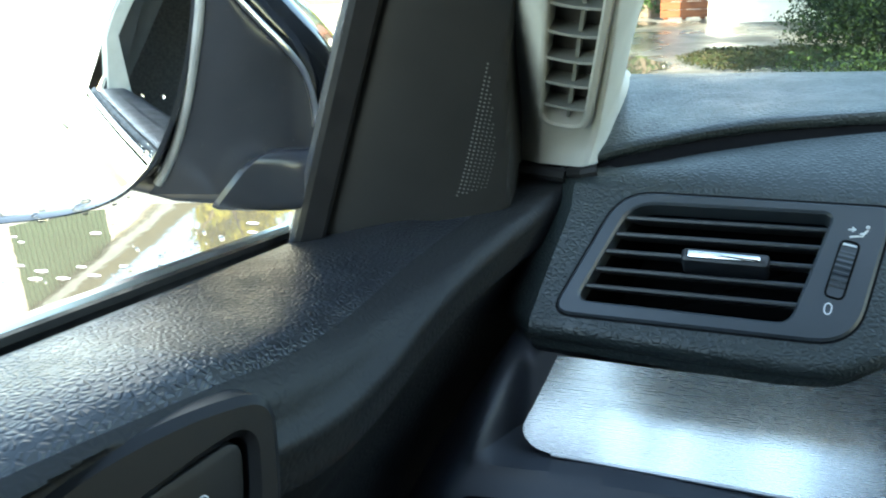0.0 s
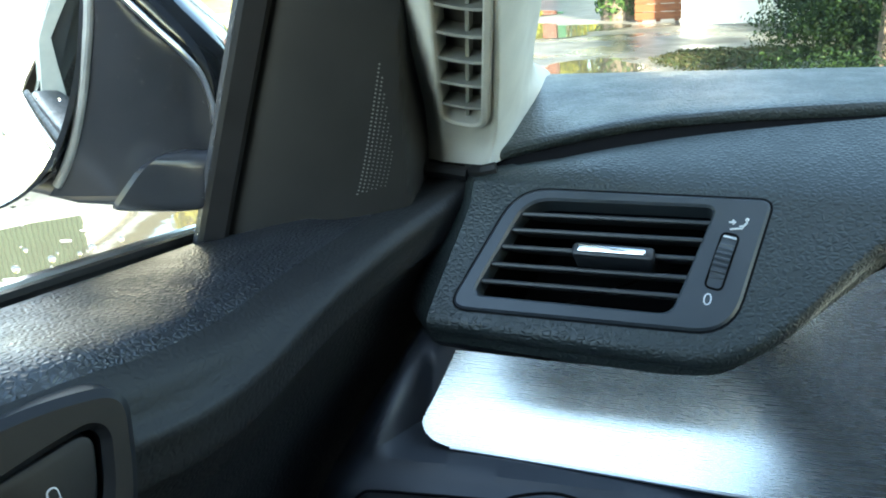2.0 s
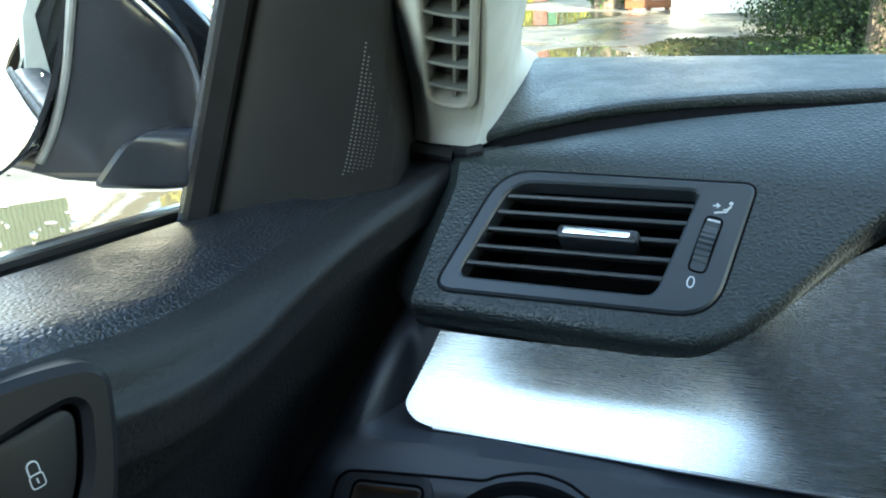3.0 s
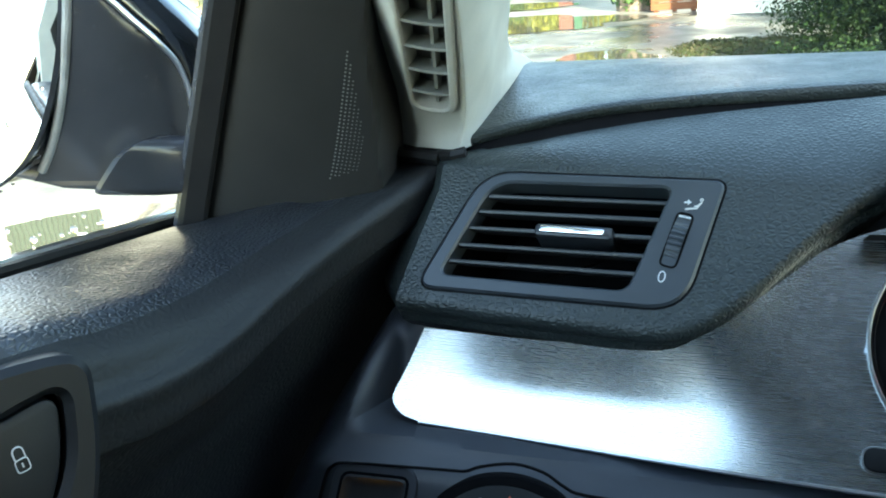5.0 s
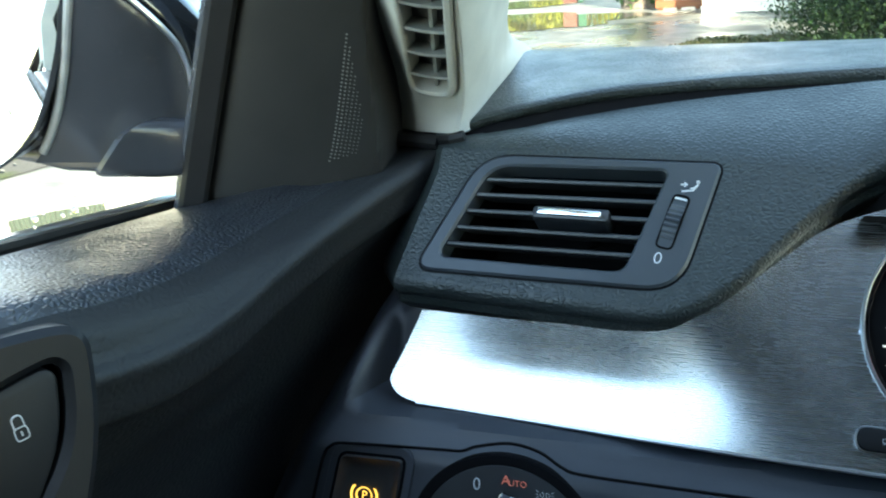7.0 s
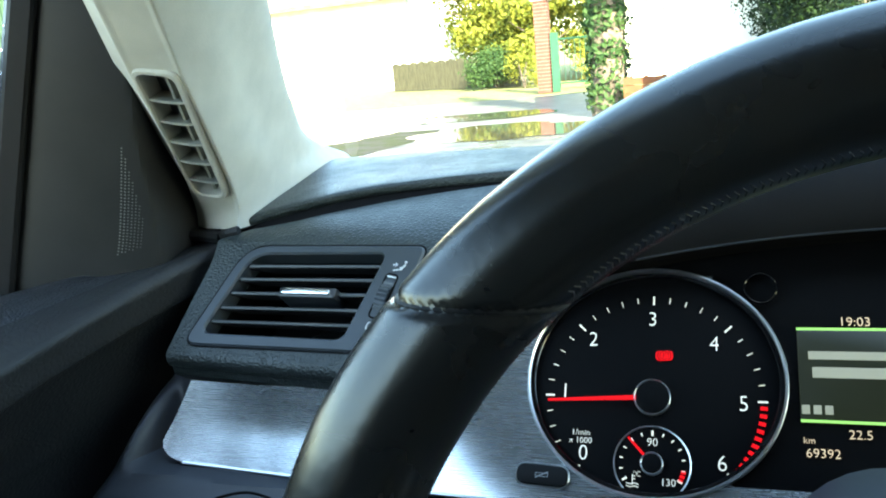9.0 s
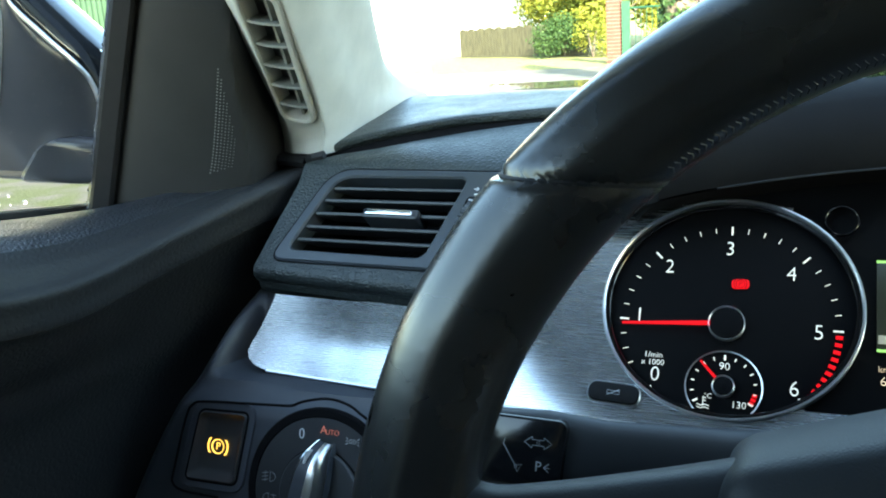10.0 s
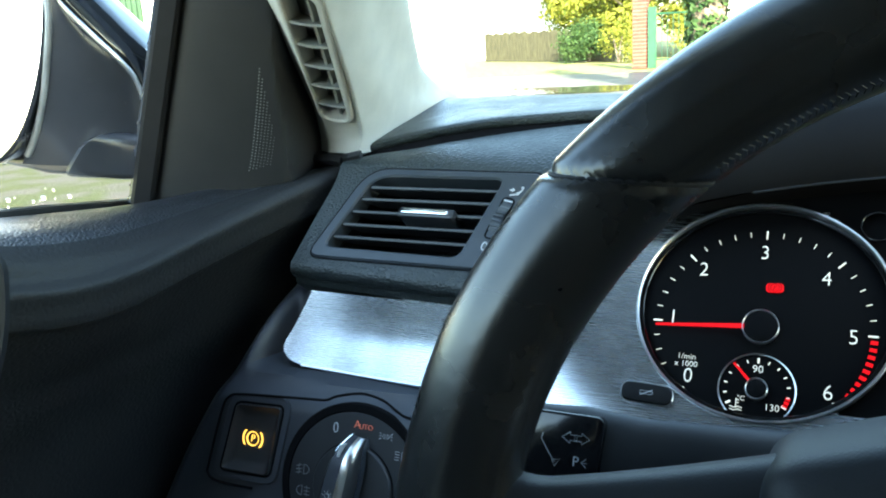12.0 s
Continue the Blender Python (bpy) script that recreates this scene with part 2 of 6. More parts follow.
def ring(m, outer, inner, w0, w1, bev=0.0006, inner_w=None):
    """A frame between two outlines."""
    iw = w0 if inner_w is None else inner_w
    loops = [lift(outer, w0), lift(outer, w1 - bev), lift(inset(outer, bev), w1), lift(inset(inner, -bev), w1), lift(inner, w1 - bev), lift(inner, iw)]
    b = loft(loops)
    b.transform(m)
    return b


def merge(a, b):
    me = bpy.data.meshes.new("t")
    b.to_mesh(me)
    b.free()
    a.from_mesh(me)
    bpy.data.meshes.remove(me)
    return a


def tube(points, radius, n=10, closed=False, flat=1.0):
    """A tube along 3D points; radius a number or a function of 0..1."""
    pts = [Vector(p) for p in points]
    loops, k, up = [], len(pts), None
    for i, p in enumerate(pts):
        a, b = (pts[i - 1], pts[(i + 1) % k]) if closed else (pts[max(i - 1, 0)], pts[min(i + 1, k - 1)])
        d = (b - a).normalized()
        if up is None:
            up = d.orthogonal().normalized()
        up = (up - d * up.dot(d)).normalized()
        side = d.cross(up)
        r = radius(i / (k - 1)) if callable(radius) else radius
        loops.append([p + (up * math.cos(2 * math.pi * j / n) + side * flat * math.sin(2 * math.pi * j / n)) * r for j in range(n)])
    if closed:
        loops.append(loops[0])
        return loft(loops)
    return loft(loops, cap0=True, cap1=True)


def spline(keys, t):
    """Smooth interpolation through rows (t, values...)."""
    if t <= keys[0][0]:
        return list(keys[0][1:])
    for i in range(len(keys) - 1):
        if t <= keys[i + 1][0]:
            break
    else:
        return list(keys[-1][1:])
    a, b = keys[i], keys[i + 1]
    p, q = keys[max(i - 1, 0)], keys[min(i + 2, len(keys) - 1)]
    h = b[0] - a[0]
    s = (t - a[0]) / h
    out = []
    for c in range(1, len(a)):
        ma = (b[c] - p[c]) / (b[0] - p[0]) * h
        mb = (q[c] - a[c]) / (q[0] - a[0]) * h
        out.append((2 * s ** 3 - 3 * s * s + 1) * a[c] + (s ** 3 - 2 * s * s + s) * ma + (3 * s * s - 2 * s ** 3) * b[c] + (s ** 3 - s * s) * mb)
    return out


def sheet(fn, nu, nv, keep=None):
    """A surface fn(i/nu, j/nv); keep(point) drops faces."""
    bm = bmesh.new()
    vs = [[bm.verts.new(fn(i / nu, j / nv)) for j in range(nv + 1)] for i in range(nu + 1)]
    for i in range(nu):
        for j in range(nv):
            q = (vs[i][j], vs[i + 1][j], vs[i + 1][j + 1], vs[i][j + 1])
            if keep is None or keep((q[0].co + q[2].co) / 2):
                bm.faces.new(q)
    bmesh.ops.delete(bm, geom=[v for v in bm.verts if not v.link_faces], context="VERTS")
    return bm


def fit_hole(bm, inv, cx, cy, rx, ry, depth=0.03, reach=1.0):
    """Draw the ragged edge of a hole out to an ellipse in a local frame."""
    m = inv.inverted()
    for v in bm.verts:
        q = inv @ v.co
        k = math.hypot((q.x - cx) / rx, (q.y - cy) / ry)
        if abs(q.z) < depth and 0.3 < k < reach:
            v.co = m @ Vector((cx + (q.x - cx) / k, cy + (q.y - cy) / k, q.z))
    return bm


def inside(pts, x, y):
    c, j = False, len(pts) - 1
    for i in range(len(pts)):
        if (pts[i][1] > y) != (pts[j][1] > y) and x < (pts[j][0] - pts[i][0]) * (y - pts[i][1]) / (pts[j][1] - pts[i][1]) + pts[i][0]:
            c = not c
        j = i
    return c


def text(name, body, size, m, material, parent, label="", depth=0.0002, squeeze=1.0):
    cu = bpy.data.curves.new(name, "FONT")
    cu.body, cu.size, cu.extrude, cu.align_x, cu.align_y = body, size, depth, "CENTER", "CENTER"
    cu.resolution_u = 3
    cu.offset = -0.014 * size
    ob = bpy.data.objects.new(name, cu)
    scene.collection.objects.link(ob)
    bpy.context.view_layer.update()
    me = bpy.data.meshes.new_from_object(ob.evaluated_get(bpy.context.evaluated_depsgraph_get()))
    bpy.data.objects.remove(ob)
    bm = bmesh.new()
    bm.from_mesh(me)
    bpy.data.meshes.remove(me)
    bm.transform(m @ Matrix.Diagonal((squeeze, 1, 1, 1)))
    return part(name, bm, material, parent, label, smooth=False)


def bar(m, u, v, du, dv, material, name, parent, rot=0.0, w=0.0004, label=""):
    """A small flat printed mark."""
    mm = m @ Matrix.Translation((u, v, 0)) @ Matrix.Rotation(radians(rot), 4, "Z")
    return part(name, prism(mm, rpoly([(-du / 2, -dv / 2), (du / 2, -dv / 2), (du / 2, dv / 2), (-du / 2, dv / 2)], [0] * 4, 1), -0.0003, w, 0.0001), material, parent, label, smooth=False)


def strokes(m, lines, r, material, name, parent, label=""):
    """A symbol drawn with thin raised lines; lines of (u, v) points."""
    bm = bmesh.new()
    for line in lines:
        merge(bm, tube([(p[0], p[1], 0) for p in line], r, 5, flat=0.5))
    bm.transform(m)
    return part(name, bm, material, parent, label)


def arc(cx, cy, r, a0, a1, n=10, ry=None):
    return [(cx + r * math.cos(radians(a0 + (a1 - a0) * i / n)), cy + (ry or r) * math.sin(radians(a0 + (a1 - a0) * i / n))) for i in range(n + 1)]


V = basis((-0.672, -0.007, 1.006), (0.9952, -0.0956, -0.0225), (0.082, 0.681, 0.727))  # the vent's face
D = basis((-0.4741, -0.0298, 0.9596), (1, 0, 0), lean(37)) @ Matrix.Scale(0.962, 4)  # the rev counter's face
S = basis((-0.65, -0.0535, 0.928), (1, -0.06, 0), lean(28))  # the metal strip
L = basis((-0.6805, -0.081, 0.8787), (1, 0, 0), lean(18))  # the switch panel below it
W = basis((-0.3755, -0.252, 0.950), (1, 0, 0), lean(14))  # the steering wheel
K = basis((-0.5262, -0.178, 0.9592), (1, 0, 0), lean(20)) @ Matrix.Scale(1.06, 4)  # the stalk's end

# ---- dashboard ----
dash = thing("dashboard", (-0.4, 0.1, 0.7), "black grained soft-touch dashboard with brushed aluminium trim strip", "dashboard")
GROOVE = [(-0.752, 0.036, 1.033), (-0.72, 0.046, 1.042), (-0.65, 0.064, 1.052), (-0.54, 0.075, 1.058), (-0.45, 0.08, 1.06), (-0.2, 0.08, 1.06), (0.8, 0.06, 1.05)]
EDGE = [(-0.76, -0.0413), (-0.64, -0.0413), (-0.616, -0.0395), (-0.6, -0.031), (-0.584, -0.0165), (-0.571, -0.001), (-0.555, 0.017), (-0.533, 0.037), (-0.496, 0.051), (-0.44, 0.057), (-0.36, 0.057), (-0.26, 0.05), (-0.16, 0.028), (0.8, 0.0)]
LEFT = [(0.0, -0.722), (0.07, -0.7275), (0.15, -0.7335), (0.23, -0.738), (0.3, -0.7405), (0.45, -0.741), (0.75, -0.748), (1.0, -0.7535)]
VI = V.inverted()
VN, VU = V.to_3x3() @ Vector((0, 0, 1)), V.to_3x3() @ Vector((0, 1, 0))


def vface(x, v):
    """The point of the vent's plane at a given x and height v on it."""
    o, ex, up = V.translation, V.to_3x3() @ Vector((1, 0, 0)), VU
    if x > -0.5:
        o, x0 = o + ex * ((-0.5 - o.x) / ex.x), x
        return Vector((x, o.y + up.y * v, o.z + up.z * v))
    return o + ex * ((x - o.x - v * up.x) / ex.x) + up * v


def pad(a, b):
    s = b / 0.78
    x = spline(LEFT, min(s, 1))[0] + (0.3 - spline(LEFT, min(s, 1))[0]) * a ** 1.6
    g = Vector((x, *spline(GROOVE, x))) + Vector((0, -0.003, -0.008 + 0.0055 * max(0, min(1, (x + 0.66) / 0.16)) + 0.0035 * max(0, min(1, (-0.7 - x) / 0.05))))
    ve = spline(EDGE, x)[0]
    e = vface(x, ve)
    k = max(0.034, ve + 0.004)
    top = vface(x, k)
    if s <= 1:
        if s < 0.3:
            t = s / 0.3
            mid = top + VU * 0.016
            mid = Vector((x, min(mid.y, (g.y + top.y) / 2 + 0.006), min(mid.z, g.z + 0.002)))
            return g * (1 - t) ** 2 + mid * 2 * t * (1 - t) + top * t * t
        return top + (e - top) * ((s - 0.3) / 0.7)
    r, q = 0.0068, (b - 0.78) / 0.22
    if q < 0.35:
        an = q / 0.35 * 1.9
        return e - VN * r + VN * r * math.cos(an) - VU * r * math.sin(an)
    turn = e - VN * r + VN * r * math.cos(1.9) - VU * r * math.sin(1.9)
    low = e - VN * 0.0135 - VU * 0.0096
    if q < 0.7:
        return turn.lerp(low, (q - 0.35) / 0.35)
    return low.lerp(e - VN * 0.07 - VU * 0.002, (q - 0.7) / 0.3)


BEZ = rpoly([(-0.047, 0.0303), (-0.0688, -0.037), (0.0625, -0.0326), (0.0732, 0.0332)], [0.017, 0.01, 0.017, 0.006])
GRI = rpoly([(-0.0405, 0.0244), (-0.058, -0.0288), (0.0362, -0.0265), (0.049, 0.0275)], [0.012, 0.006, 0.006, 0.005])


def off_vent(p):
    q = D.inverted() @ p
    if q.x > -0.048 and q.y < 0.1:
        return False
    q = VI @ p
    return not (abs(q.z) < 0.01 and inside(inset(BEZ, 0.0025), q.x, q.y))


part("upper_pad", sheet(pad, 150, 110, off_vent), "dash", dash, "grained black padded instrument panel skin")


def pad_side(a, b):
    p = pad(0, a * 0.9)
    return p + Vector((-0.022, 0.034, -0.004)) * b - VN * 0.004 * b


part("pad_end", sheet(pad_side, 50, 4), "dash", dash)


def top_pad(a, b):
    x = -0.752 + 1.4 * a ** 1.5
    y0, z0 = spline(GROOVE, x)
    dn = 0.0035 * max(0, min(1, (x + 0.66) / 0.16))
    rows = [(0, y0 + 0.013, z0 - 0.006 - dn), (0.06, y0 + 0.0078, z0 - 0.002 - dn), (0.14, y0 + 0.011, z0 + 0.0028 - 0.4 * dn), (0.4, y0 * 0.6 + 0.084, z0 * 0.5 + 0.531), (0.64, 0.18, 1.0595), (0.7, 0.216, 1.0572), (0.76, 0.23, 1.053), (0.84, 0.25, 1.04), (1, 0.5, 0.97)]
    y, z = spline(rows, b)
    return Vector((x - 0.012 * max(0, (y - 0.06)) / 0.1 * (1 - a) ** 3, y, z))


part("dash_top", sheet(top_pad, 90, 40), "dash", dash, "grained black dash top below the windscreen")


def trench(a, b):
    x = -0.75 + 1.3 * a
    y, z = spline(GROOVE, x)
    return Vector((x, y - 0.004 + 0.016 * b, z - 0.016 + 0.014 * b))


part("joint", sheet(trench, 60, 2), "gap", dash, "dark joint line in the dash")

# metal strip
VB = [(-0.11, -0.0095), (0.0, -0.0112), (0.1, -0.0115), (0.19, -0.0098), (0.24, -0.0085), (0.9, -0.008)]
VT = [(-0.1, 0.037), (0.0, 0.038), (0.04, 0.046), (0.06, 0.062), (0.085, 0.085), (0.11, 0.1), (0.14, 0.108), (0.9, 0.108)]
UL = [(0, -0.0895), (0.03, -0.0962), (0.08, -0.1005), (0.15, -0.1035), (0.24, -0.1044), (0.5, -0.100), (1.0, -0.0912)]


DI = D.inverted()
HOLLOW = [(-0.03, 0.0022), (-0.0115, 0.0012), (-0.002, 0.0007), (0.008, 0.0005), (0.014, 0.0009), (0.02, 0.0019), (0.027, 0.0034), (0.04, 0.0068), (0.06, 0.013), (0.1, 0.026)]
BOW = [(-0.16, 0.009), (-0.12, 0.0005), (-0.1, -0.0035), (-0.07, -0.0074), (-0.045, -0.0088), (-0.03, -0.009), (0.0, -0.0082), (0.03, -0.0056), (0.06, -0.003), (0.085, -0.0018), (0.12, -0.001), (0.2, -0.0005), (0.7, -0.0005)]


def strip(a, b):
    ul = spline(UL, b)[0]
    u = ul + (0.62 - ul) * a ** 1.5
    v = spline(VB, u)[0] * (1 - b) + spline(VT, u)[0] * b
    h = min(v, 0.04) - 0.012
    k = max(0, min(1, (0.11 - u) / 0.1))
    e = max(0, min(1, (u + 0.1) / 0.07))
    k = k * k * (3 - 2 * k) * (0.1 + 0.9 * e * e * (3 - 2 * e))
    near = (-2.2 * h * h - 0.06 * h - max(0, v - 0.04) * 0.2) * e + (4.0 * v * v - 0.09 * v) * (1 - e)
    w = near * (1 - k) + spline(HOLLOW, v)[0] * k + spline(BOW, u)[0]
    p = S @ Vector((u, v, w))
    q = DI @ p
    k = math.hypot(q.x / 0.0632, (q.y - 0.009) / 0.0587)
    if k < 2.2:  # dished round the dial
        t = max(0.0, k - 1.0) / 1.2
        q.z = 0.0005 + (q.z - 0.0005) * t * t * (3 - 2 * t)
        p = D @ q
    return p




def off_dial(p):
    q = DI @ p
    return (q.x / 0.0625) ** 2 + ((q.y - 0.009) / 0.058) ** 2 > 1 and not (q.x > 0.03 and q.y > -0.0425)


STRIP = part("trim_strip", fit_hole(sheet(strip, 300, 60, off_dial), DI, 0, 0.009, 0.0632, 0.0587, reach=1.045), "aluminium", dash, "brushed aluminium trim strip", angle=60)
edge = [strip(i / 60, 0) for i in range(61)]
part("strip_edge", tube([p + Vector((0, 0.0003, -0.0004)) for p in edge], 0.0011, 6), "satin", STRIP, "bright polished lower edge")

# switch panel and lower dash
XL = [(0.7, -0.87), (0.8, -0.85), (0.87, -0.822), (0.94, -0.78), (0.975, -0.757), (1.0, -0.75)]


def knee(a, b):
    z = 0.985 - 0.42 * b ** 1.4
    xl = spline(XL, z)[0]
    x = xl + (0.5 - xl) * a ** 1.5
    y = -0.081 + (z - 0.8787) * math.tan(radians(18)) + 0.001
    d = x - xl
    y += 0.05 * max(0, 1 - d / 0.022) ** 2.5
    q = S.inverted() @ Vector((x, y, z))
    k = max(0, min(1, (q.y + 0.038) / 0.0155))
    y += 0.009 * k * k * (3 - 2 * k)
    if q.y > -0.0225 and q.x > -0.125:  # recess behind the metal strip
        k = min(1, (q.y + 0.0225) / 0.004) * min(1, (q.x + 0.125) / 0.02)
        y += 0.032 * k * k * (3 - 2 * k)
    q = L.inverted() @ Vector((x, y, z))
    if inside(PB, q.x, q.y):
        y += 0.02
    return Vector((x, y, z))


LI = L.inverted()
SW = (-0.006, -0.0177)


def off_switch(p):
    q, r, g = LI @ p, S.inverted() @ p, VI @ p
    if r.y > 0.002 and r.x > -0.07 or (abs(g.x) < 0.068 and abs(g.y) < 0.036):
        return False
    return not ((q.x - SW[0]) ** 2 + (q.y - SW[1]) ** 2 < 0.043 ** 2 or inside(PB_HOLE, q.x, q.y)) if abs(q.z) < 0.02 else True


PB = rpoly([(-0.0915, 0.0225), (-0.1005, -0.0212), (-0.0625, -0.0206), (-0.0555, 0.0236)], [0.005] * 4, 5)
PB_HOLE = inset(PB, 0.001)
part("knee_panel", fit_hole(sheet(knee, 220, 160, off_switch), LI, SW[0], SW[1], 0.0455, 0.0455), "knee", dash, "dark soft plastic lower dash panel")
# panel joint line round the switches
jl = [(-0.075, -0.0285), (-0.1, -0.0282), (-0.1085, -0.0245), (-0.108, -0.016), (-0.1015, 0.016), (-0.0965, 0.0245), (-0.088, 0.0268), (-0.06, 0.0285), (-0.0355, 0.0298),
      (-0.027, 0.0305), (-0.02, 0.0335), (-0.004, 0.0368), (0.01, 0.0345), (0.02, 0.029), (0.03, 0.0265), (0.07, 0.026), (0.13, 0.026)]
pts = []
for i in range(len(jl) - 1):
    for k in range(4):
        a, b, t = Vector(jl[i]), Vector(jl[i + 1]), k / 4
        p0, p3 = Vector(jl[max(i - 1, 0)]), Vector(jl[min(i + 2, len(jl) - 1)])
        pts.append(0.5 * ((2 * a) + (b - p0) * t + (2 * p0 - 5 * a + 4 * b - p3) * t * t + (3 * a - p0 - 3 * b + p3) * t ** 3))
jm = tube([(p.x, p.y, 0.0009) for p in pts], 0.0008, 6)
jm.transform(L)
part("panel_joint", jm, "gap", dash, "dark joint line round the switch panel")

# oval button beside the rev counter
btn = Matrix.Translation(S.translation) @ S.to_3x3().to_4x4() @ Matrix.Translation((0.1245, 0.002, -0.0039)) @ Matrix.Rotation(radians(-11), 4, "X") @ Matrix.Rotation(radians(5), 4, "Y")
oval = rpoly([(-0.0133, -0.0057), (0.0133, -0.0057), (0.0133, 0.0057), (-0.0133, 0.0057)], [0.0056] * 4, 8)
OB = part("trim_button", prism(btn, inset(oval, 0.0008), -0.002, 0.0026, 0.0012), "hood_black", dash, "oval black push button")
part("button_ring", ring(btn, oval, inset(oval, 0.0008), -0.001, 0.0012, 0.0003), "satin", OB, "thin chrome ring")
strokes(btn @ Matrix.Translation((0, 0, 0.0027)), [[(-0.003, -0.0008), (-0.003, 0.0008), (0.001, 0.0008), (-0.001, -0.0008), (-0.003, -0.0008)], [(0.003, 0.0008), (0.003, -0.0008), (-0.0005, -0.0008), (0.001, 0.0008), (0.003, 0.0008)], [(-0.003, -0.0016), (0.003, 0.0016)]], 0.00022, "print", "symbol", OB)

# ---- air vent ----
vent = thing("air_vent", V @ Vector((0, 0, -0.03)), "black dashboard air vent with horizontal blades and chrome tab", "air vent")
bz = ring(V, BEZ, GRI, -0.002, 0.0014, 0.0011, -0.012)
part("bezel", bz, "bezel", vent, "satin black vent frame")
part("groove", ring(V, inset(BEZ, -0.0011), inset(BEZ, 0.0003), -0.003, 0.0002, 0.0001), "gap", vent)
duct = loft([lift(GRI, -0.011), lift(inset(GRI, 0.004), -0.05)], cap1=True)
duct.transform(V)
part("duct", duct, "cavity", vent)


def chord(v):
    """Left and right ends of the opening at height v."""
    xs = []
    for i in range(len(GRI)):
        a, b = GRI[i - 1], GRI[i]
        if (a.y > v) != (b.y > v):
            xs.append(a.x + (b.x - a.x) * (v - a.y) / (b.y - a.y))
    return min(xs), max(xs)


for v in (0.0186, 0.0097, 0.0003, -0.0093, -0.0185):
    a, b = chord(max(-0.0245, v - 0.0015))[0], chord(min(0.0235, v + 0.0015))[1]
    prof = [(0.0048, -0.02), (-0.001, -0.0022), (-0.0006, -0.0012), (0.0003, -0.0008), (0.0012, -0.0013), (0.0074, -0.02)]
    bmv = loft([[Vector((x, v + 0.034 * x + p[0], p[1])) for p in prof] for x in (a - 0.0008, b + 0.0008)], cap0=True, cap1=True)
    bmv.transform(V)
    part("blade", bmv, "slat", vent)
tb = V @ Matrix.Translation((0.0054, 0.0002, 0)) @ Matrix.Rotation(radians(1.2), 4, "Z")
cl = rpoly([(-0.0188, -0.0035), (0.0198, -0.0035), (0.0198, 0.0035), (-0.0188, 0.0035)], [0.0025] * 4)
TAB = part("tab", prism(tb, cl, -0.012, 0.0028, 0.0018), "slat", vent, "black slider on the blades")
ct = rpoly([(-0.0163, -0.0019), (0.0162, -0.0017), (0.0162, 0.0017), (-0.0163, 0.0021)], [0.0013] * 4)
part("chrome_insert", prism(tb, ct, 0.002, 0.0041, 0.0014), "chrome", TAB, "polished chrome insert")
# thumbwheel
tw = V @ Matrix.Translation((0.0548, 0.0008, 0)) @ Matrix.Rotation(radians(-10), 4, "Z")
slot = rpoly([(-0.0042, -0.0142), (0.0042, -0.0142), (0.0042, 0.0142), (-0.0042, 0.0142)], [0.0032] * 4)
part("wheel_slot", ring(tw, slot, inset(slot, 0.0009), -0.001, 0.0022, 0.0004), "gap", vent)
bmw = bmesh.new()
for i in range(44):
    an = radians(-52 + 104 * i / 43)
    rr = 0.0162 + (0.0009 if i % 4 in (1, 2) else 0)
    c = Vector((0, rr * math.sin(an), rr * math.cos(an) - 0.0128))
    for x in (-0.0033, 0.0033):
        bmw.verts.new(c + Vector((x, 0, 0)))
bmw.verts.ensure_lookup_table()
for i in range(43):
    bmw.faces.new((bmw.verts[2 * i], bmw.verts[2 * i + 1], bmw.verts[2 * i + 3], bmw.verts[2 * i + 2]))
bmw.transform(tw)
WH = part("thumbwheel", bmw, "bezel", vent, "ribbed black thumbwheel", smooth=False)
bar(tw, 0, 0.0119, 0.0056, 0.0009, "print", "wheel_mark", WH, w=0.0021)
text("zero_mark", "0", 0.0085, V @ Matrix.Translation((0.0509, -0.0183, 0.0014)) @ Matrix.Rotation(radians(-3), 4, "Z"), "print", vent, squeeze=1.0)
ic = V @ Matrix.Translation((0.0598, 0.0192, 0.0015)) @ Matrix.Rotation(radians(4), 4, "Z")
strokes(ic, [[(-0.0042, 0.0012), (-0.0014, 0.0012)], [(-0.0026, 0.0023), (-0.0012, 0.0012), (-0.0026, 0.0001)], [(-0.0036, -0.0024), (-0.0006, -0.002), (0.0016, -0.002), (0.003, 0.0006)], [(0.0004, -0.001), (0.0026, -0.0005), (0.0038, 0.0012)], arc(0.0036, 0.0024, 0.0006, 0, 360, 8)], 0.00055, "print", "airflow_symbol", vent)


# ---- instrument cluster ----
clu = thing("instrument_cluster", D @ Vector((0.1, 0, -0.05)), "black instrument cluster with lit white numerals and red needles", "instrument cluster")
part("dial_plate", prism(D, circle(0.064, 96, (0, 0.009), 0.0594), -0.012, -0.0035, 0.001), "face", clu)
fc = rpoly([(0.034, -0.0425), (0.36, -0.0425), (0.36, 0.1), (-0.05, 0.1), (-0.05, 0.062), (0.034, 0.05)], [0.004, 0.02, 0.02, 0.02, 0.01, 0.01])
part("cluster_panel", prism(D, fc, -0.02, -0.0045, 0.001), "face", clu, "plain black cluster panel")
o_out, o_in = circle(0.0650, 96, (0, 0.009), 0.0604), circle(0.0634, 96, (0, 0.009), 0.0588)
part("tachometer_ring", ring(D, o_out, o_in, -0.012, 0.0032, 0.0012), "satin", clu, "thin chrome dial ring")
part("tachometer_wall", ring(D, o_in, inset(o_in, 0.0025), -0.0034, -0.0005, 0.0004), "gloss", clu)
DW = D @ Matrix.Translation((0, 0, -0.003))
R0 = 0.0529
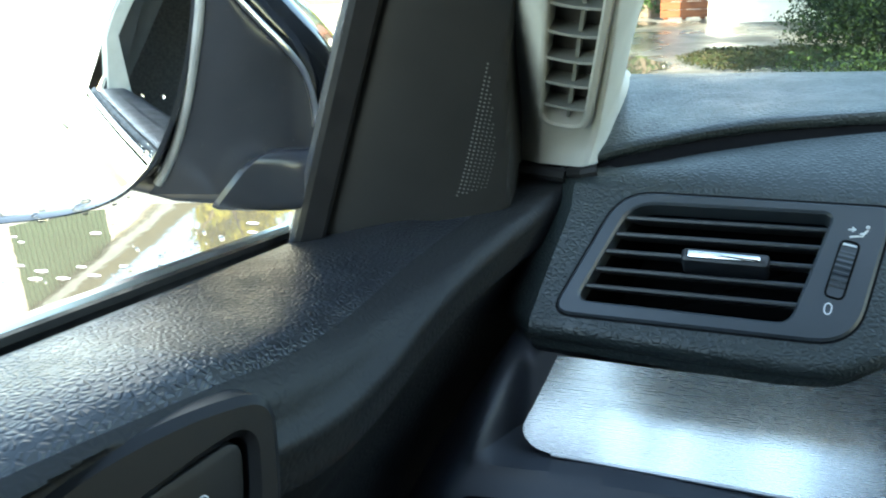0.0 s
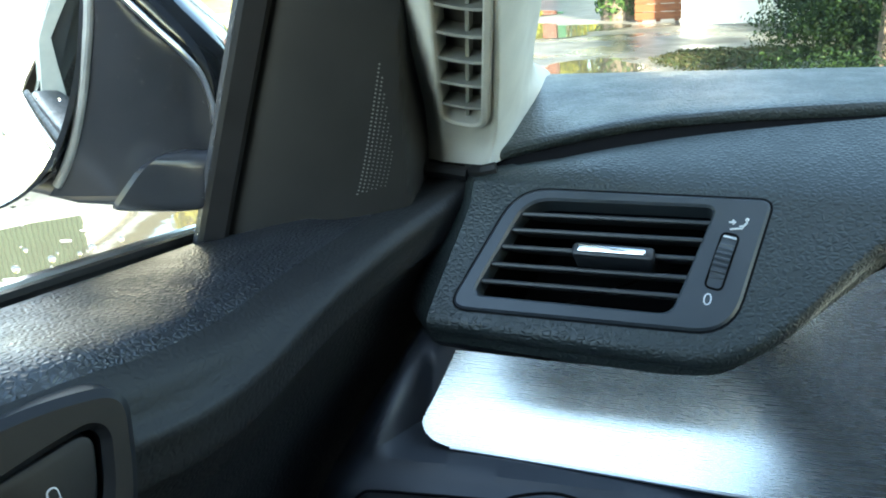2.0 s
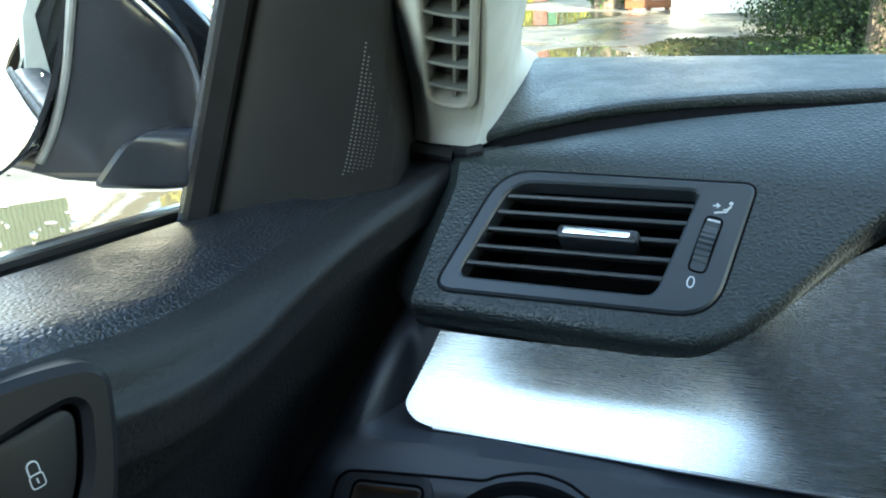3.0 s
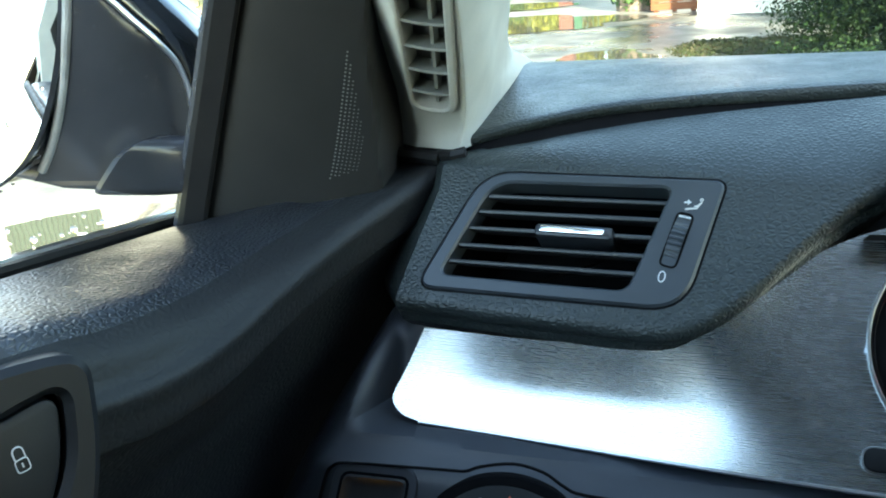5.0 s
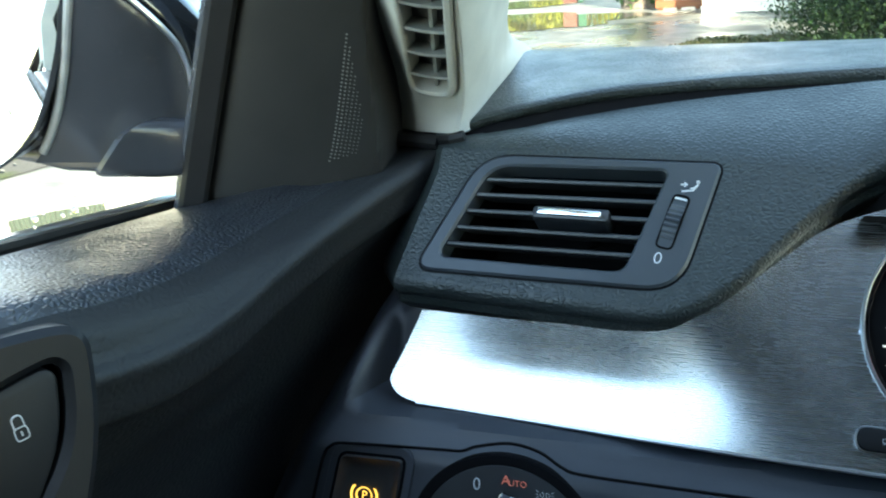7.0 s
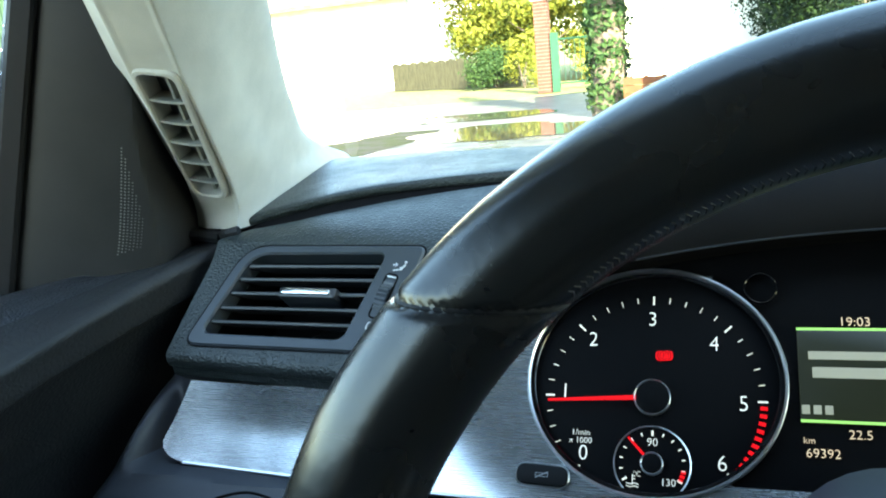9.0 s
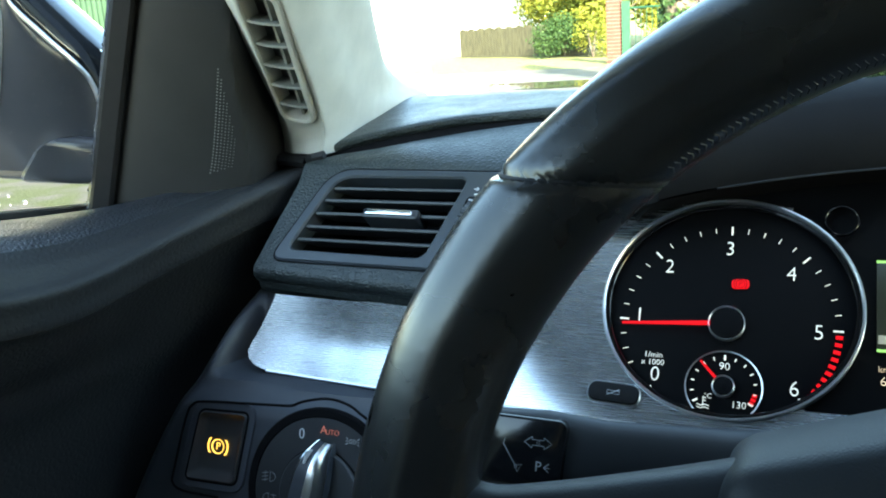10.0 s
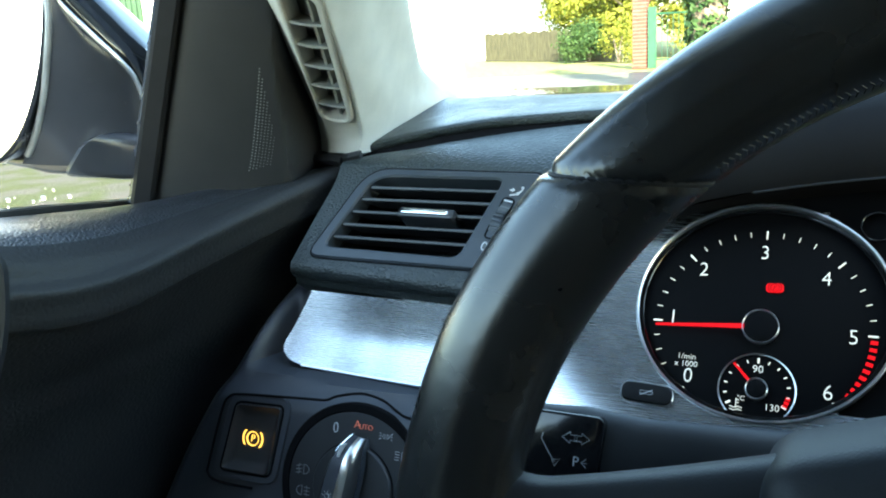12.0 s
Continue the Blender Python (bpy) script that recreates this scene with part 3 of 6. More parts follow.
for i in range(31):
    if i in (1, 26, 27, 28, 29):
        continue
    big = i % 5 == 0
    r, ln, wd = R0 + (0 if big else 0.0004), (0.0048 if big else 0.003), (0.0009 if big else 0.0004)
    bar(DW @ Matrix.Rotation(radians(135 - 9 * i), 4, "Z"), 0, r, wd, ln, "white", "tick_mark", clu, w=0.0001)
for k in range(10):
    bar(DW @ Matrix.Rotation(radians(-93.5 - 4.15 * k), 4, "Z"), 0, R0 + 0.0005, 0.0018, 0.0033, "red", "red_mark", clu)
for k, (u, v) in enumerate([(-0.0342, -0.0297), (-0.0450, 0.0022), (-0.0312, 0.0307), (-0.0004, 0.0421), (0.0305, 0.0290), (0.044, -0.0016), (0.0334, -0.0313)]):
    text("numeral", str(k), 0.0112, DW @ Matrix.Translation((u, v, 0.0002)), "white", clu, squeeze=0.92)
text("legend", "1/min", 0.0043, DW @ Matrix.Translation((-0.0358, -0.0192, 0.0002)), "white", clu)
text("legend", "x 1000", 0.0043, DW @ Matrix.Translation((-0.0358, -0.0232, 0.0002)), "white", clu)
# needle, at about 900 rev/min
nbm = loft([lift([Vector(p) for p in ((-0.0011, 0.008), (0.0011, 0.008), (0.0005, 0.0535), (-0.0005, 0.0535))], w) for w in (0.0022, 0.0034)], cap0=True, cap1=True)
nbm.transform(DW @ Matrix.Rotation(radians(93.5), 4, "Z"))
part("needle", nbm, "red", clu, "lit red needle", smooth=False)
HB = part("needle_hub", prism(DW, circle(0.0084, 40), 0, 0.0034, 0.0008), "face", clu, "black needle cap")
part("hub_ring", ring(DW, circle(0.0092, 40), circle(0.0086, 40), 0, 0.0037, 0.0002), "satin", HB, "thin chrome ring")
# temperature gauge
TG = DW @ Matrix.Translation((0.0002, -0.0333, 0))
gpts = [Vector((0.0186 * math.cos(radians(a)), 0.0186 * math.sin(radians(a)), 0.001)) for a in range(-52, 233, 5)]
gb = tube(gpts, 0.00042, 6)
gb.transform(TG)
GR = part("temperature_gauge", gb, "satin", clu, "small temperature gauge with chrome rim")
for i in range(13):
    an = -120 + 20 * i
    big = i in (0, 6, 12)
    bar(TG @ Matrix.Rotation(radians(-an), 4, "Z"), 0, 0.0154, 0.001 if big else 0.0006, 0.0026 if big else 0.0017, "white", "tick_mark", GR)
for an in (102, 110, 118):
    bar(TG @ Matrix.Rotation(radians(-an), 4, "Z"), 0, 0.0154, 0.0015, 0.0022, "red", "tick_mark", GR)
text("numeral", "90", 0.0056, TG @ Matrix.Translation((0, 0.0107, 0.0002)), "white", GR)
text("numeral", "130", 0.0050, TG @ Matrix.Translation((0.0078, -0.0086, 0.0002)), "white", GR)
text("legend", "°C", 0.0036, TG @ Matrix.Translation((-0.0072, -0.0052, 0.0002)), "white", GR)
strokes(TG @ Matrix.Translation((-0.0094, -0.0084, 0.0003)), [[(0, -0.002), (0, 0.003)], [(0, 0.0022), (0.0014, 0.0022)], [(0, 0.0008), (0.0014, 0.0008)], [(-0.003, -0.0012), (-0.001, -0.0018), (0.001, -0.0012), (0.003, -0.0018)], [(-0.003, -0.0026), (-0.001, -0.0032), (0.001, -0.0026), (0.003, -0.0032)]], 0.0003, "white", "coolant_symbol", GR)
nb = loft([lift([Vector(p) for p in ((-0.0007, 0.004), (0.0007, 0.004), (0.0005, 0.0172), (-0.0005, 0.0172))], w) for w in (0.0016, 0.0026)], cap0=True, cap1=True)
nb.transform(TG @ Matrix.Rotation(radians(43), 4, "Z"))
part("gauge_needle", nb, "red", GR, smooth=False)
part("gauge_hub", prism(TG, circle(0.0049, 32), 0, 0.0036, 0.0008), "face", GR)
part("gauge_hub_ring", ring(TG, circle(0.0056, 32), circle(0.0049, 32), 0, 0.0038, 0.0003), "satin", GR)
# parking brake warning
PW = DW @ Matrix.Translation((0.0056, 0.0226, 0.0002)) @ Matrix.Rotation(radians(3), 4, "Z")
pw = rpoly([(-0.0044, -0.0026), (0.0044, -0.0026), (0.0044, 0.0026), (-0.0044, 0.0026)], [0.0022] * 4)
PL = part("brake_warning", prism(PW, pw, -0.0002, 0.0004, 0.0002), "red", clu, "lit red parking brake warning")
strokes(PW @ Matrix.Translation((0, 0, 0.0007)), [arc(0, 0, 0.0022, 0, 360, 16), [(-0.0007, -0.0014), (-0.0001, 0.0013), (0.0009, 0.0012), (0.0009, 0.0003), (-0.0004, 0.0001)], arc(0, 0, 0.0033, 130, 230, 8), arc(0, 0, 0.0033, -50, 50, 8)], 0.00022, "face", "symbol", PL)
# small knob ring and display
part("reset_knob", ring(DW @ Matrix.Translation((0.0535, 0.0590, 0)), circle(0.0083, 36), circle(0.0074, 36), 0, 0.0035, 0.0004), "gloss", clu, "small black reset knob")
DS = DW @ Matrix.Translation((0.106, 0.0145, 0.0005))
SC = part("display", prism(DS, rpoly([(-0.0362, -0.0225), (0.0362, -0.0225), (0.0362, 0.0225), (-0.0362, 0.0225)], [0.001] * 4, 2), -0.0005, 0.0002, 0.0001), "screen", clu, "dark green lit trip display")
for v in (0.0232, -0.0230):
    bar(DS, 0, v, 0.0725, 0.0013, "screen_line", "display_line", SC)
bar(DS, -0.0105, 0.0096, 0.042, 0.0042, "screen_text", "text_bar", SC)
bar(DS, -0.0120, 0.0010, 0.036, 0.0054, "screen_text", "text_bar", SC)
for u in (-0.0338, -0.0286, -0.0235):
    bar(DS, u, -0.0175, 0.0036, 0.0044, "screen_text", "status_mark", SC)
text("clock_digits", "19:03", 0.0066, DS @ Matrix.Translation((-0.0095, 0.0268, 0.0004)), "screen_amber", clu)
text("temperature_digits", "22.5", 0.0062, DS @ Matrix.Translation((-0.0105, -0.0290, 0.0004)), "screen_amber", clu)
text("legend", "km", 0.0044, DS @ Matrix.Translation((-0.0330, -0.0325, 0.0004)), "screen_amber", clu)
text("distance_digits", "69392", 0.0062, DS @ Matrix.Translation((-0.0272, -0.0385, 0.0004)), "screen_amber", clu)
# hood lip over the dials
ho = []
for i in range(41):
    u = -0.066 + 0.391 * i / 40
    ho.append(Vector((u, 0.054 + 0.028 * math.sin(math.pi * min(1, max(0, (u + 0.05) / 0.38))) ** 0.7, 0.02)))
hb = tube(ho[6:], 0.0007, 6)
hb.transform(D)
part("hood_rim", hb, "plastic", clu)
hw = loft([[D @ Vector((p.x, p.y + dy, w)) for p in ho] for w, dy in ((-0.012, 0.006), (0.019, 0.0))], closed=False)
part("hood_lining", hw, "gap", clu)
def ease_in(u):
    k = min(1, max(0, (u + 0.066) / 0.03))
    return k * k * (3 - 2 * k)


hf = loft([[D @ Vector((0.145 + (p.x - 0.145) * k, p.y + dy * (0.72 + 0.28 * ease_in(p.x)), -0.02 * (1 - ease_in(p.x)) + w * ease_in(p.x))) for p in ho] for w, dy, k in ((0.0205, 0.0003, 1), (0.025, 0.004, 1.003), (0.031, 0.016, 1.01), (0.032, 0.034, 1.02), (0.022, 0.052, 1.03), (0.0, 0.064, 1.035), (-0.06, 0.068, 1.035))], closed=False)
part("hood_front", hf, "hood_black", clu, "dark overhanging dial hood")

# ---- steering wheel ----
sw = thing("steering_wheel", W @ Vector((0, 0, -0.05)), "black leather steering wheel with worn shiny rim", "steering wheel")
RM, RN = 0.174, 0.0174


def seam(p):
    """Where round the rim the slanting leather seam lies, in degrees."""
    return 134.5 + 5 * math.cos(p - 0.35)


def rim(a, b):
    t, p = 2 * math.pi * a, 2 * math.pi * b
    flat = 1 - 0.10 * max(0, -math.sin(t)) ** 4
    grip = 1 + 0.07 * math.exp(-((math.degrees(t) - 152) / 14) ** 2) + 0.07 * math.exp(-((math.degrees(t) - 28) / 14) ** 2)
    d = math.degrees(t)
    e = min(abs(d - seam(p)), abs(180 - d - seam(p))) if d < 180 else 99
    grip -= 0.1 * math.exp(-(e / 0.5) ** 2)
    low = max(0.0, min(1.0, (d - 152) / 20)) if d < 270 else 0.0
    grip += 0.08 * low * low * (3 - 2 * low) * max(0.0, -math.cos(p) + 0.35)
    r = RN * grip * (1 + 0.006 * noise.noise(Vector((math.cos(t) * 9, math.sin(t) * 9, p))))
    return W @ Vector(((RM + r * math.cos(p)) * math.cos(t) * 1.0, (RM + r * math.cos(p)) * math.sin(t) * flat, r * 1.02 * math.sin(p)))


part("rim", sheet(rim, 1300, 40), "leather", sw, "smooth black leather rim")
for sg in (1, -1):
    loop = []
    for i in range(48):
        p = 2 * math.pi * i / 48
        an = radians(seam(p))
        r = RN * 0.95
        loop.append(W @ Vector((sg * (RM + r * math.cos(p)) * math.cos(an), (RM + r * math.cos(p)) * math.sin(an), r * math.sin(p))))
    part("seam", tube(loop, 0.0008, 6, closed=True), "hub", sw, "slanting leather seam")
st_ = bmesh.new()
for i in range(110):  # stitching along the inside of the upper rim
    a0 = radians(128 - i * 0.7)
    r = RN * 1.005
    pp = [Vector(((RM + r * math.cos(q)) * math.cos(a0 + da), (RM + r * math.cos(q)) * math.sin(a0 + da), r * 1.02 * math.sin(q))) for q, da in ((radians(150), 0.004), (radians(156), -0.001), (radians(162), 0.004))]
    merge(st_, tube(pp, 0.0002, 4))
st_.transform(W)
part("stitching", st_, "plastic", sw, "fine dark stitching", kind="stuff")
# left and right spokes and hub
WHUB = W @ Matrix.Translation((0, 0.0165, 0))


def spoke(sg):
    def fn(a, b):
        x = 0.168 - 0.105 * a
        top = 0.013 + 0.023 * a ** 1.3 + 0.012 * max(0, 1 - a / 0.25) ** 2
        bot = -0.03 - 0.02 * a - 0.01 * max(0, 1 - a / 0.25) ** 2
        an = 2 * math.pi * b
        cy, hy = (top + bot) / 2, (top - bot) / 2
        return WHUB @ Vector((sg * x, cy + hy * math.copysign(abs(math.cos(an)) ** 0.6, math.cos(an)), -0.012 * a + (0.011 + 0.004 * a) * math.copysign(abs(math.sin(an)) ** 0.7, math.sin(an))))
    return fn


for sg in (-1, 1):
    SP = part("spoke", sheet(spoke(sg), 30, 32), "hub", sw, "dark satin spoke")
    t_ = rpoly([(sg * 0.128, 0.0125), (sg * 0.134, -0.005), (sg * 0.128, -0.022), (sg * 0.1, -0.028), (sg * 0.098, 0.0155)][::sg], [0.006] * 5)
    part("spoke_trim", ring(WHUB, t_, inset(t_, 0.0022), 0.004, 0.0095, 0.0008), "satin", SP, "thin chrome frame on the spoke")
    part("spoke_pad", prism(WHUB, inset(t_, 0.0022), 0.003, 0.0082, 0.001), "gloss", SP)
hubp = rpoly([(-0.0855, 0.0315), (-0.075, -0.05), (-0.03, -0.075), (0.03, -0.075), (0.075, -0.05), (0.0855, 0.0315), (0.0, 0.0585)], [0.012, 0.03, 0.02, 0.02, 0.03, 0.012, 0.12], 9)
hl = [lift(hubp, -0.03), lift(hubp, 0.006), lift(inset(hubp, 0.0025), 0.0105), lift(inset(hubp, 0.008), 0.0135), lift([p * 0.7 for p in hubp], 0.018), lift([p * 0.35 for p in hubp], 0.0205)]
hb = loft(hl, cap0=True, cap1=True)
hb.transform(WHUB)
part("airbag_cover", hb, "hub", sw, "grained black airbag cover")
col = loft([lift(circle(0.045, 32), -0.17), lift(circle(0.05, 32), -0.03)], cap0=True, cap1=True)
col.transform(W)
part("column_cover", col, "knee", sw)

# ---- turn signal stalk ----
st = thing("indicator_stalk", K @ Vector((0.06, -0.01, -0.02)), "black indicator stalk with grey arrow symbols", "stalk")
sp = [(-0.042, -0.004, -0.002), (-0.035, -0.003, -0.0035), (-0.02, -0.002, -0.0045), (0.0, -0.001, -0.0055), (0.02, -0.001, -0.009), (0.06, 0.0, -0.03), (0.11, 0.002, -0.05)]
loops = []
for i, (u, v, w) in enumerate(sp):
    hv, hw_ = [(0.006, 0.004), (0.0115, 0.0055), (0.0145, 0.006), (0.0145, 0.006), (0.0125, 0.006), (0.011, 0.008), (0.01, 0.008)][i]
    loops.append([Vector((u, v + hv * math.copysign(abs(math.cos(a)) ** 0.7, math.cos(a)), w + hw_ * math.copysign(abs(math.sin(a)) ** 0.7, math.sin(a)))) for a in [2 * math.pi * k / 24 for k in range(24)]])
sb = loft(loops, cap0=True, cap1=True)
sb.transform(K)
LV = part("lever", sb, "plastic", st, "flat black lever")
end = rpoly([(-0.03, -0.0125), (0.0065, -0.0128), (0.0088, 0.011), (-0.03, 0.0115)], [0.002, 0.004, 0.004, 0.002])
part("lever_face", prism(K, end, -0.002, 0.0021, 0.001), "gloss", LV)
KF = K @ Matrix.Translation((-0.0003, 0, 0.0023)) @ Matrix.Diagonal((0.78, 0.8, 1, 1))
arrow = lambda c, s: [(c, 0.0034 + 0.0024), (c + s * 0.0036, 0.0034), (c, 0.001), (c, 0.0022), (c - s * 0.0032, 0.0022), (c - s * 0.0032, 0.0046), (c, 0.0046), (c, 0.0058)]
strokes(KF, [arrow(-0.0042, -1), arrow(0.0012, 1)], 0.00028, "print_dim", "arrow_symbol", LV)
text("parking_symbol", "P", 0.0062, KF @ Matrix.Translation((-0.001, -0.0068, 0)), "print_dim", LV)
strokes(KF, [[(0.0016, -0.0068), (0.0038, -0.005)], [(0.0016, -0.0068), (0.0042, -0.0068)], [(0.0016, -0.0068), (0.0038, -0.0086)]], 0.00025, "print_dim", "light_symbol", LV)
strokes(KF, [[(-0.0168, 0.004), (-0.0175, 0.0015), (-0.0135, -0.0045), (-0.0105, -0.0082)], [(-0.012, -0.0072), (-0.0085, -0.0066), (-0.0105, -0.0098), (-0.012, -0.0072)]], 0.0003, "print_dim", "beam_symbol", LV)

# ---- parking brake switch ----
pb = thing("parking_brake_switch", L @ Vector((-0.0757, 0, -0.02)), "black parking brake switch with lit amber symbol", "switch")
part("switch_frame", ring(L, inset(PB, -0.0042), inset(PB, -0.0002), -0.006, 0.0008, 0.0003), "knee", pb)
part("switch_gap", ring(L, inset(PB, -0.0004), inset(PB, 0.0013), -0.004, 0.0009, 0.0002), "gap", pb)
pc_ = sum(PB, Vector((0, 0))) / len(PB)
i1 = inset(PB, 0.0013)
shrink = lambda k: [pc_ + (p - pc_) * k for p in i1]
pbm = loft([lift(i1, -0.004), lift(i1, 0.0012), lift(shrink(0.97), 0.0019), lift(shrink(0.82), -0.0016), lift(shrink(0.7), -0.0024)], cap1=True)
pbm.transform(L)
BT = part("button", pbm, "plastic", pb, "hollowed black rocker button")
ps = L @ Matrix.Translation((-0.079, 0.0005, -0.002)) @ Matrix.Rotation(radians(-2), 4, "Z")
strokes(ps, [arc(0, 0, 0.0042, 0, 360, 20), arc(0, 0, 0.0068, 138, 222, 8), arc(0, 0, 0.0068, -42, 42, 8), arc(0, 0, 0.0073, 145, 215, 8), arc(0, 0, 0.0073, -35, 35, 8)], 0.00055, "amber", "brake_symbol", BT, "lit amber ring symbol")
text("brake_letter", "P", 0.0064, ps @ Matrix.Translation((0.0002, 0, 0)), "amber", BT)

# ---- light switch ----
LS = L @ Matrix.Translation((SW[0], SW[1], 0))
ls = thing("light_switch", LS @ Vector((0, 0, -0.02)), "round black headlight switch with chrome grip edges", "light switch")
part("recess", ring(LS, circle(0.0488, 72), circle(0.0432, 72), -0.004, 0.0003, 0.0008, -0.006), "gap", ls)
pl = loft([lift(circle(0.0437, 72), -0.008), lift(circle(0.0437, 72), -0.0006), lift(circle(0.043, 72), 0.0), lift(circle(0.027, 72), 0.0004)], cap1=True)
pl.transform(LS)
DP = part("dial_plate", pl, "plastic", ls, "round black legend plate")
kb = loft([lift(circle(0.0256, 72), 0.0), lift(circle(0.0256, 72), 0.002), lift(circle(0.0248, 72), 0.003), lift(circle(0.022, 72), 0.0032)], cap1=True)
kb.transform(LS)
KN = part("knob", kb, "plastic", ls, "round black rotary knob")
part("knob_gap", ring(LS, circle(0.0264, 72), circle(0.0255, 72), 0.0, 0.0008, 0.0002), "gap", ls)
GM = LS @ Matrix.Translation((-0.0028, 0.0006, 0)) @ Matrix.Rotation(radians(-12), 4, "Z")


def grip_row(v):
    k = abs(v) / 0.0315
    return 0.0078 * (1 - 0.5 * k ** 2.2), 0.0145 * max(0.0, 1 - k ** 5) + 0.0035


gl, band, wire = [], [], []
for i in range(25):
    v = -0.031 + 0.062 * i / 24
    g_w, g_h = grip_row(v)
    gl.append([GM @ Vector(p) for p in ((-g_w * 1.1, v, 0.001), (-g_w, v, g_h * 0.9), (-g_w * 0.9, v, g_h), (0, v, g_h * 1.02), (g_w * 0.55, v, g_h), (g_w * 0.62, v, g_h * 0.97), (g_w * 1.3, v, 0.001))])
    band.append([GM @ Vector(p) for p in ((g_w * 0.12, v, g_h * 1.02 + 0.0002), (g_w * 0.5, v, g_h + 0.0005), (g_w * 0.78, v, g_h * 0.97 + 0.0005), (g_w * 1.0, v, g_h * 0.86 + 0.0004), (g_w * 1.14, v, g_h * 0.66), (g_w * 1.14, v, g_h * 0.5))])
    wire.append(GM @ Vector((-g_w * 0.96, v, g_h * 0.97)))
part("grip", loft(gl, closed=False), "knee", KN, "raised grip bar")
part("grip_edge", tube(wire, 0.0006, 8), "chrome", KN, "thin chrome edge of the grip")
part("grip_band", loft(band, closed=False), "satin", KN, "bright satin chrome side of the grip")
bar(GM, -0.0026, 0.0235, 0.001, 0.0068, "print", "pointer_mark", KN, w=0.0182)
LP = LS @ Matrix.Translation((0, 0, 0.0006))
text("off_mark", "0", 0.0088, LP @ Matrix.Translation((-0.0137, 0.0329, 0)), "print", DP, squeeze=0.9)
text("auto_mark", "A", 0.0066, LP @ Matrix.Translation((0.0004, 0.0366, 0)), "red_dim", DP)
text("auto_mark", "UTO", 0.0042, LP @ Matrix.Translation((0.0061, 0.0357, 0)), "red_dim", DP)


def dee(x, y, s, k):
    return [[(x, y - k), (x, y + k)] + [(x + s * k * 1.3 * math.sin(radians(a)), y + k * math.cos(radians(a))) for a in range(0, 181, 20)]]


strokes(LP @ Matrix.Translation((0.0192, 0.0323, 0)) @ Matrix.Scale(0.7, 4), dee(-0.0009, 0, -1, 0.0017) + dee(0.0009, 0, 1, 0.0017) + [[(s * 0.0042, v), (s * 0.006, v * 2)] for s in (-1, 1) for v in (-0.0014, 0, 0.0014)], 0.0003, "print", "side_light_symbol", DP)
strokes(LP @ Matrix.Translation((0.0292, 0.0226, 0)) @ Matrix.Scale(0.85, 4), dee(0.0008, 0, 1, 0.0027) + [[(-0.0042, v), (-0.001, v)] for v in (-0.0026, -0.0009, 0.0009, 0.0026)], 0.0003, "print", "low_beam_symbol", DP)
strokes(LP @ Matrix.Translation((-0.0342, 0.0062, 0)), dee(0.0008, 0, 1, 0.0028) + [[(-0.0045, v - 0.0006), (-0.0005, v + 0.0003)] for v in (-0.002, 0, 0.002)] + [[(-0.0028, -0.003), (-0.0022, -0.001), (-0.0028, 0.001), (-0.0022, 0.003)]], 0.0003, "print_dim", "fog_light_symbol", DP)
strokes(LP @ Matrix.Translation((-0.033, -0.0062, 0)), dee(-0.0008, 0, -1, 0.0028) + [[(0.0005, v), (0.0045, v)] for v in (-0.002, 0, 0.002)] + [[(0.0028, -0.003), (0.0022, -0.001), (0.0028, 0.001), (0.0022, 0.003)]], 0.0003, "print_dim", "rear_fog_symbol", DP)
strokes(GM @ Matrix.Translation((-0.0026, -0.003, 0.0186)) @ Matrix.Scale(0.8, 4), [arc(0, 0.0004, 0.0018, -60, 240, 12), [(-0.0009, -0.0012), (-0.0007, -0.0024), (0.0007, -0.0024), (0.0009, -0.0012)]] + [[(0.0027 * math.cos(radians(a)), 0.0004 + 0.0027 * math.sin(radians(a))), (0.0038 * math.cos(radians(a)), 0.0004 + 0.0038 * math.sin(radians(a)))] for a in (0, 45, 90, 135, 180)], 0.00028, "print", "bulb_symbol", KN)

# ---- driver's door ----
door = thing("car_door", (-0.85, -0.4, 0.45), "closed driver's door, window lowered, black grained padded top", "car door")


def belt(y):
    return 1.004 - 0.14 * y


PBZ = basis((-0.792, -0.203, 1.0245), (0.44, 0.89, -0.11), (-0.15, 0.07, 0.98))
PZI = PBZ.inverted()
PZN = PBZ.to_3x3() @ Vector((0, 0, 1))
bo = rpoly([(0.0065, 0.003), (-0.016, 0.0047), (-0.046, 0.0013), (-0.2, -0.0565), (-0.2, -0.09), (-0.014, -0.09), (0.005, -0.034)], [0.018, 0.02, 0.03, 0.01, 0.01, 0.02, 0.03], 9)
# along the door (minus y): the crease along the inner edge of the padded shelf, x and z
CREASE = [(-0.1, -0.741, 1.02), (-0.04, -0.743, 1.0275), (-0.03, -0.746, 1.026), (0.0, -0.756, 1.022), (0.03, -0.768, 1.0155), (0.06, -0.776, 1.010), (0.09, -0.7805, 1.0055), (0.12, -0.7825, 1.002), (0.15, -0.784, 1.002), (0.175, -0.7865, 1.005), (0.2, -0.79, 1.0105), (0.3, -0.81, 1.03), (0.8, -0.82, 1.1)]
SHELF = [(-0.1, -0.795, 1.0245), (-0.03, -0.798, 1.0225), (0.0, -0.803, 1.019), (0.06, -0.811, 1.0175), (0.12, -0.8125, 1.0195), (0.17, -0.8125, 1.027), (0.2, -0.8145, 1.034), (0.3, -0.834, 1.045), (0.8, -0.838, 1.115)]


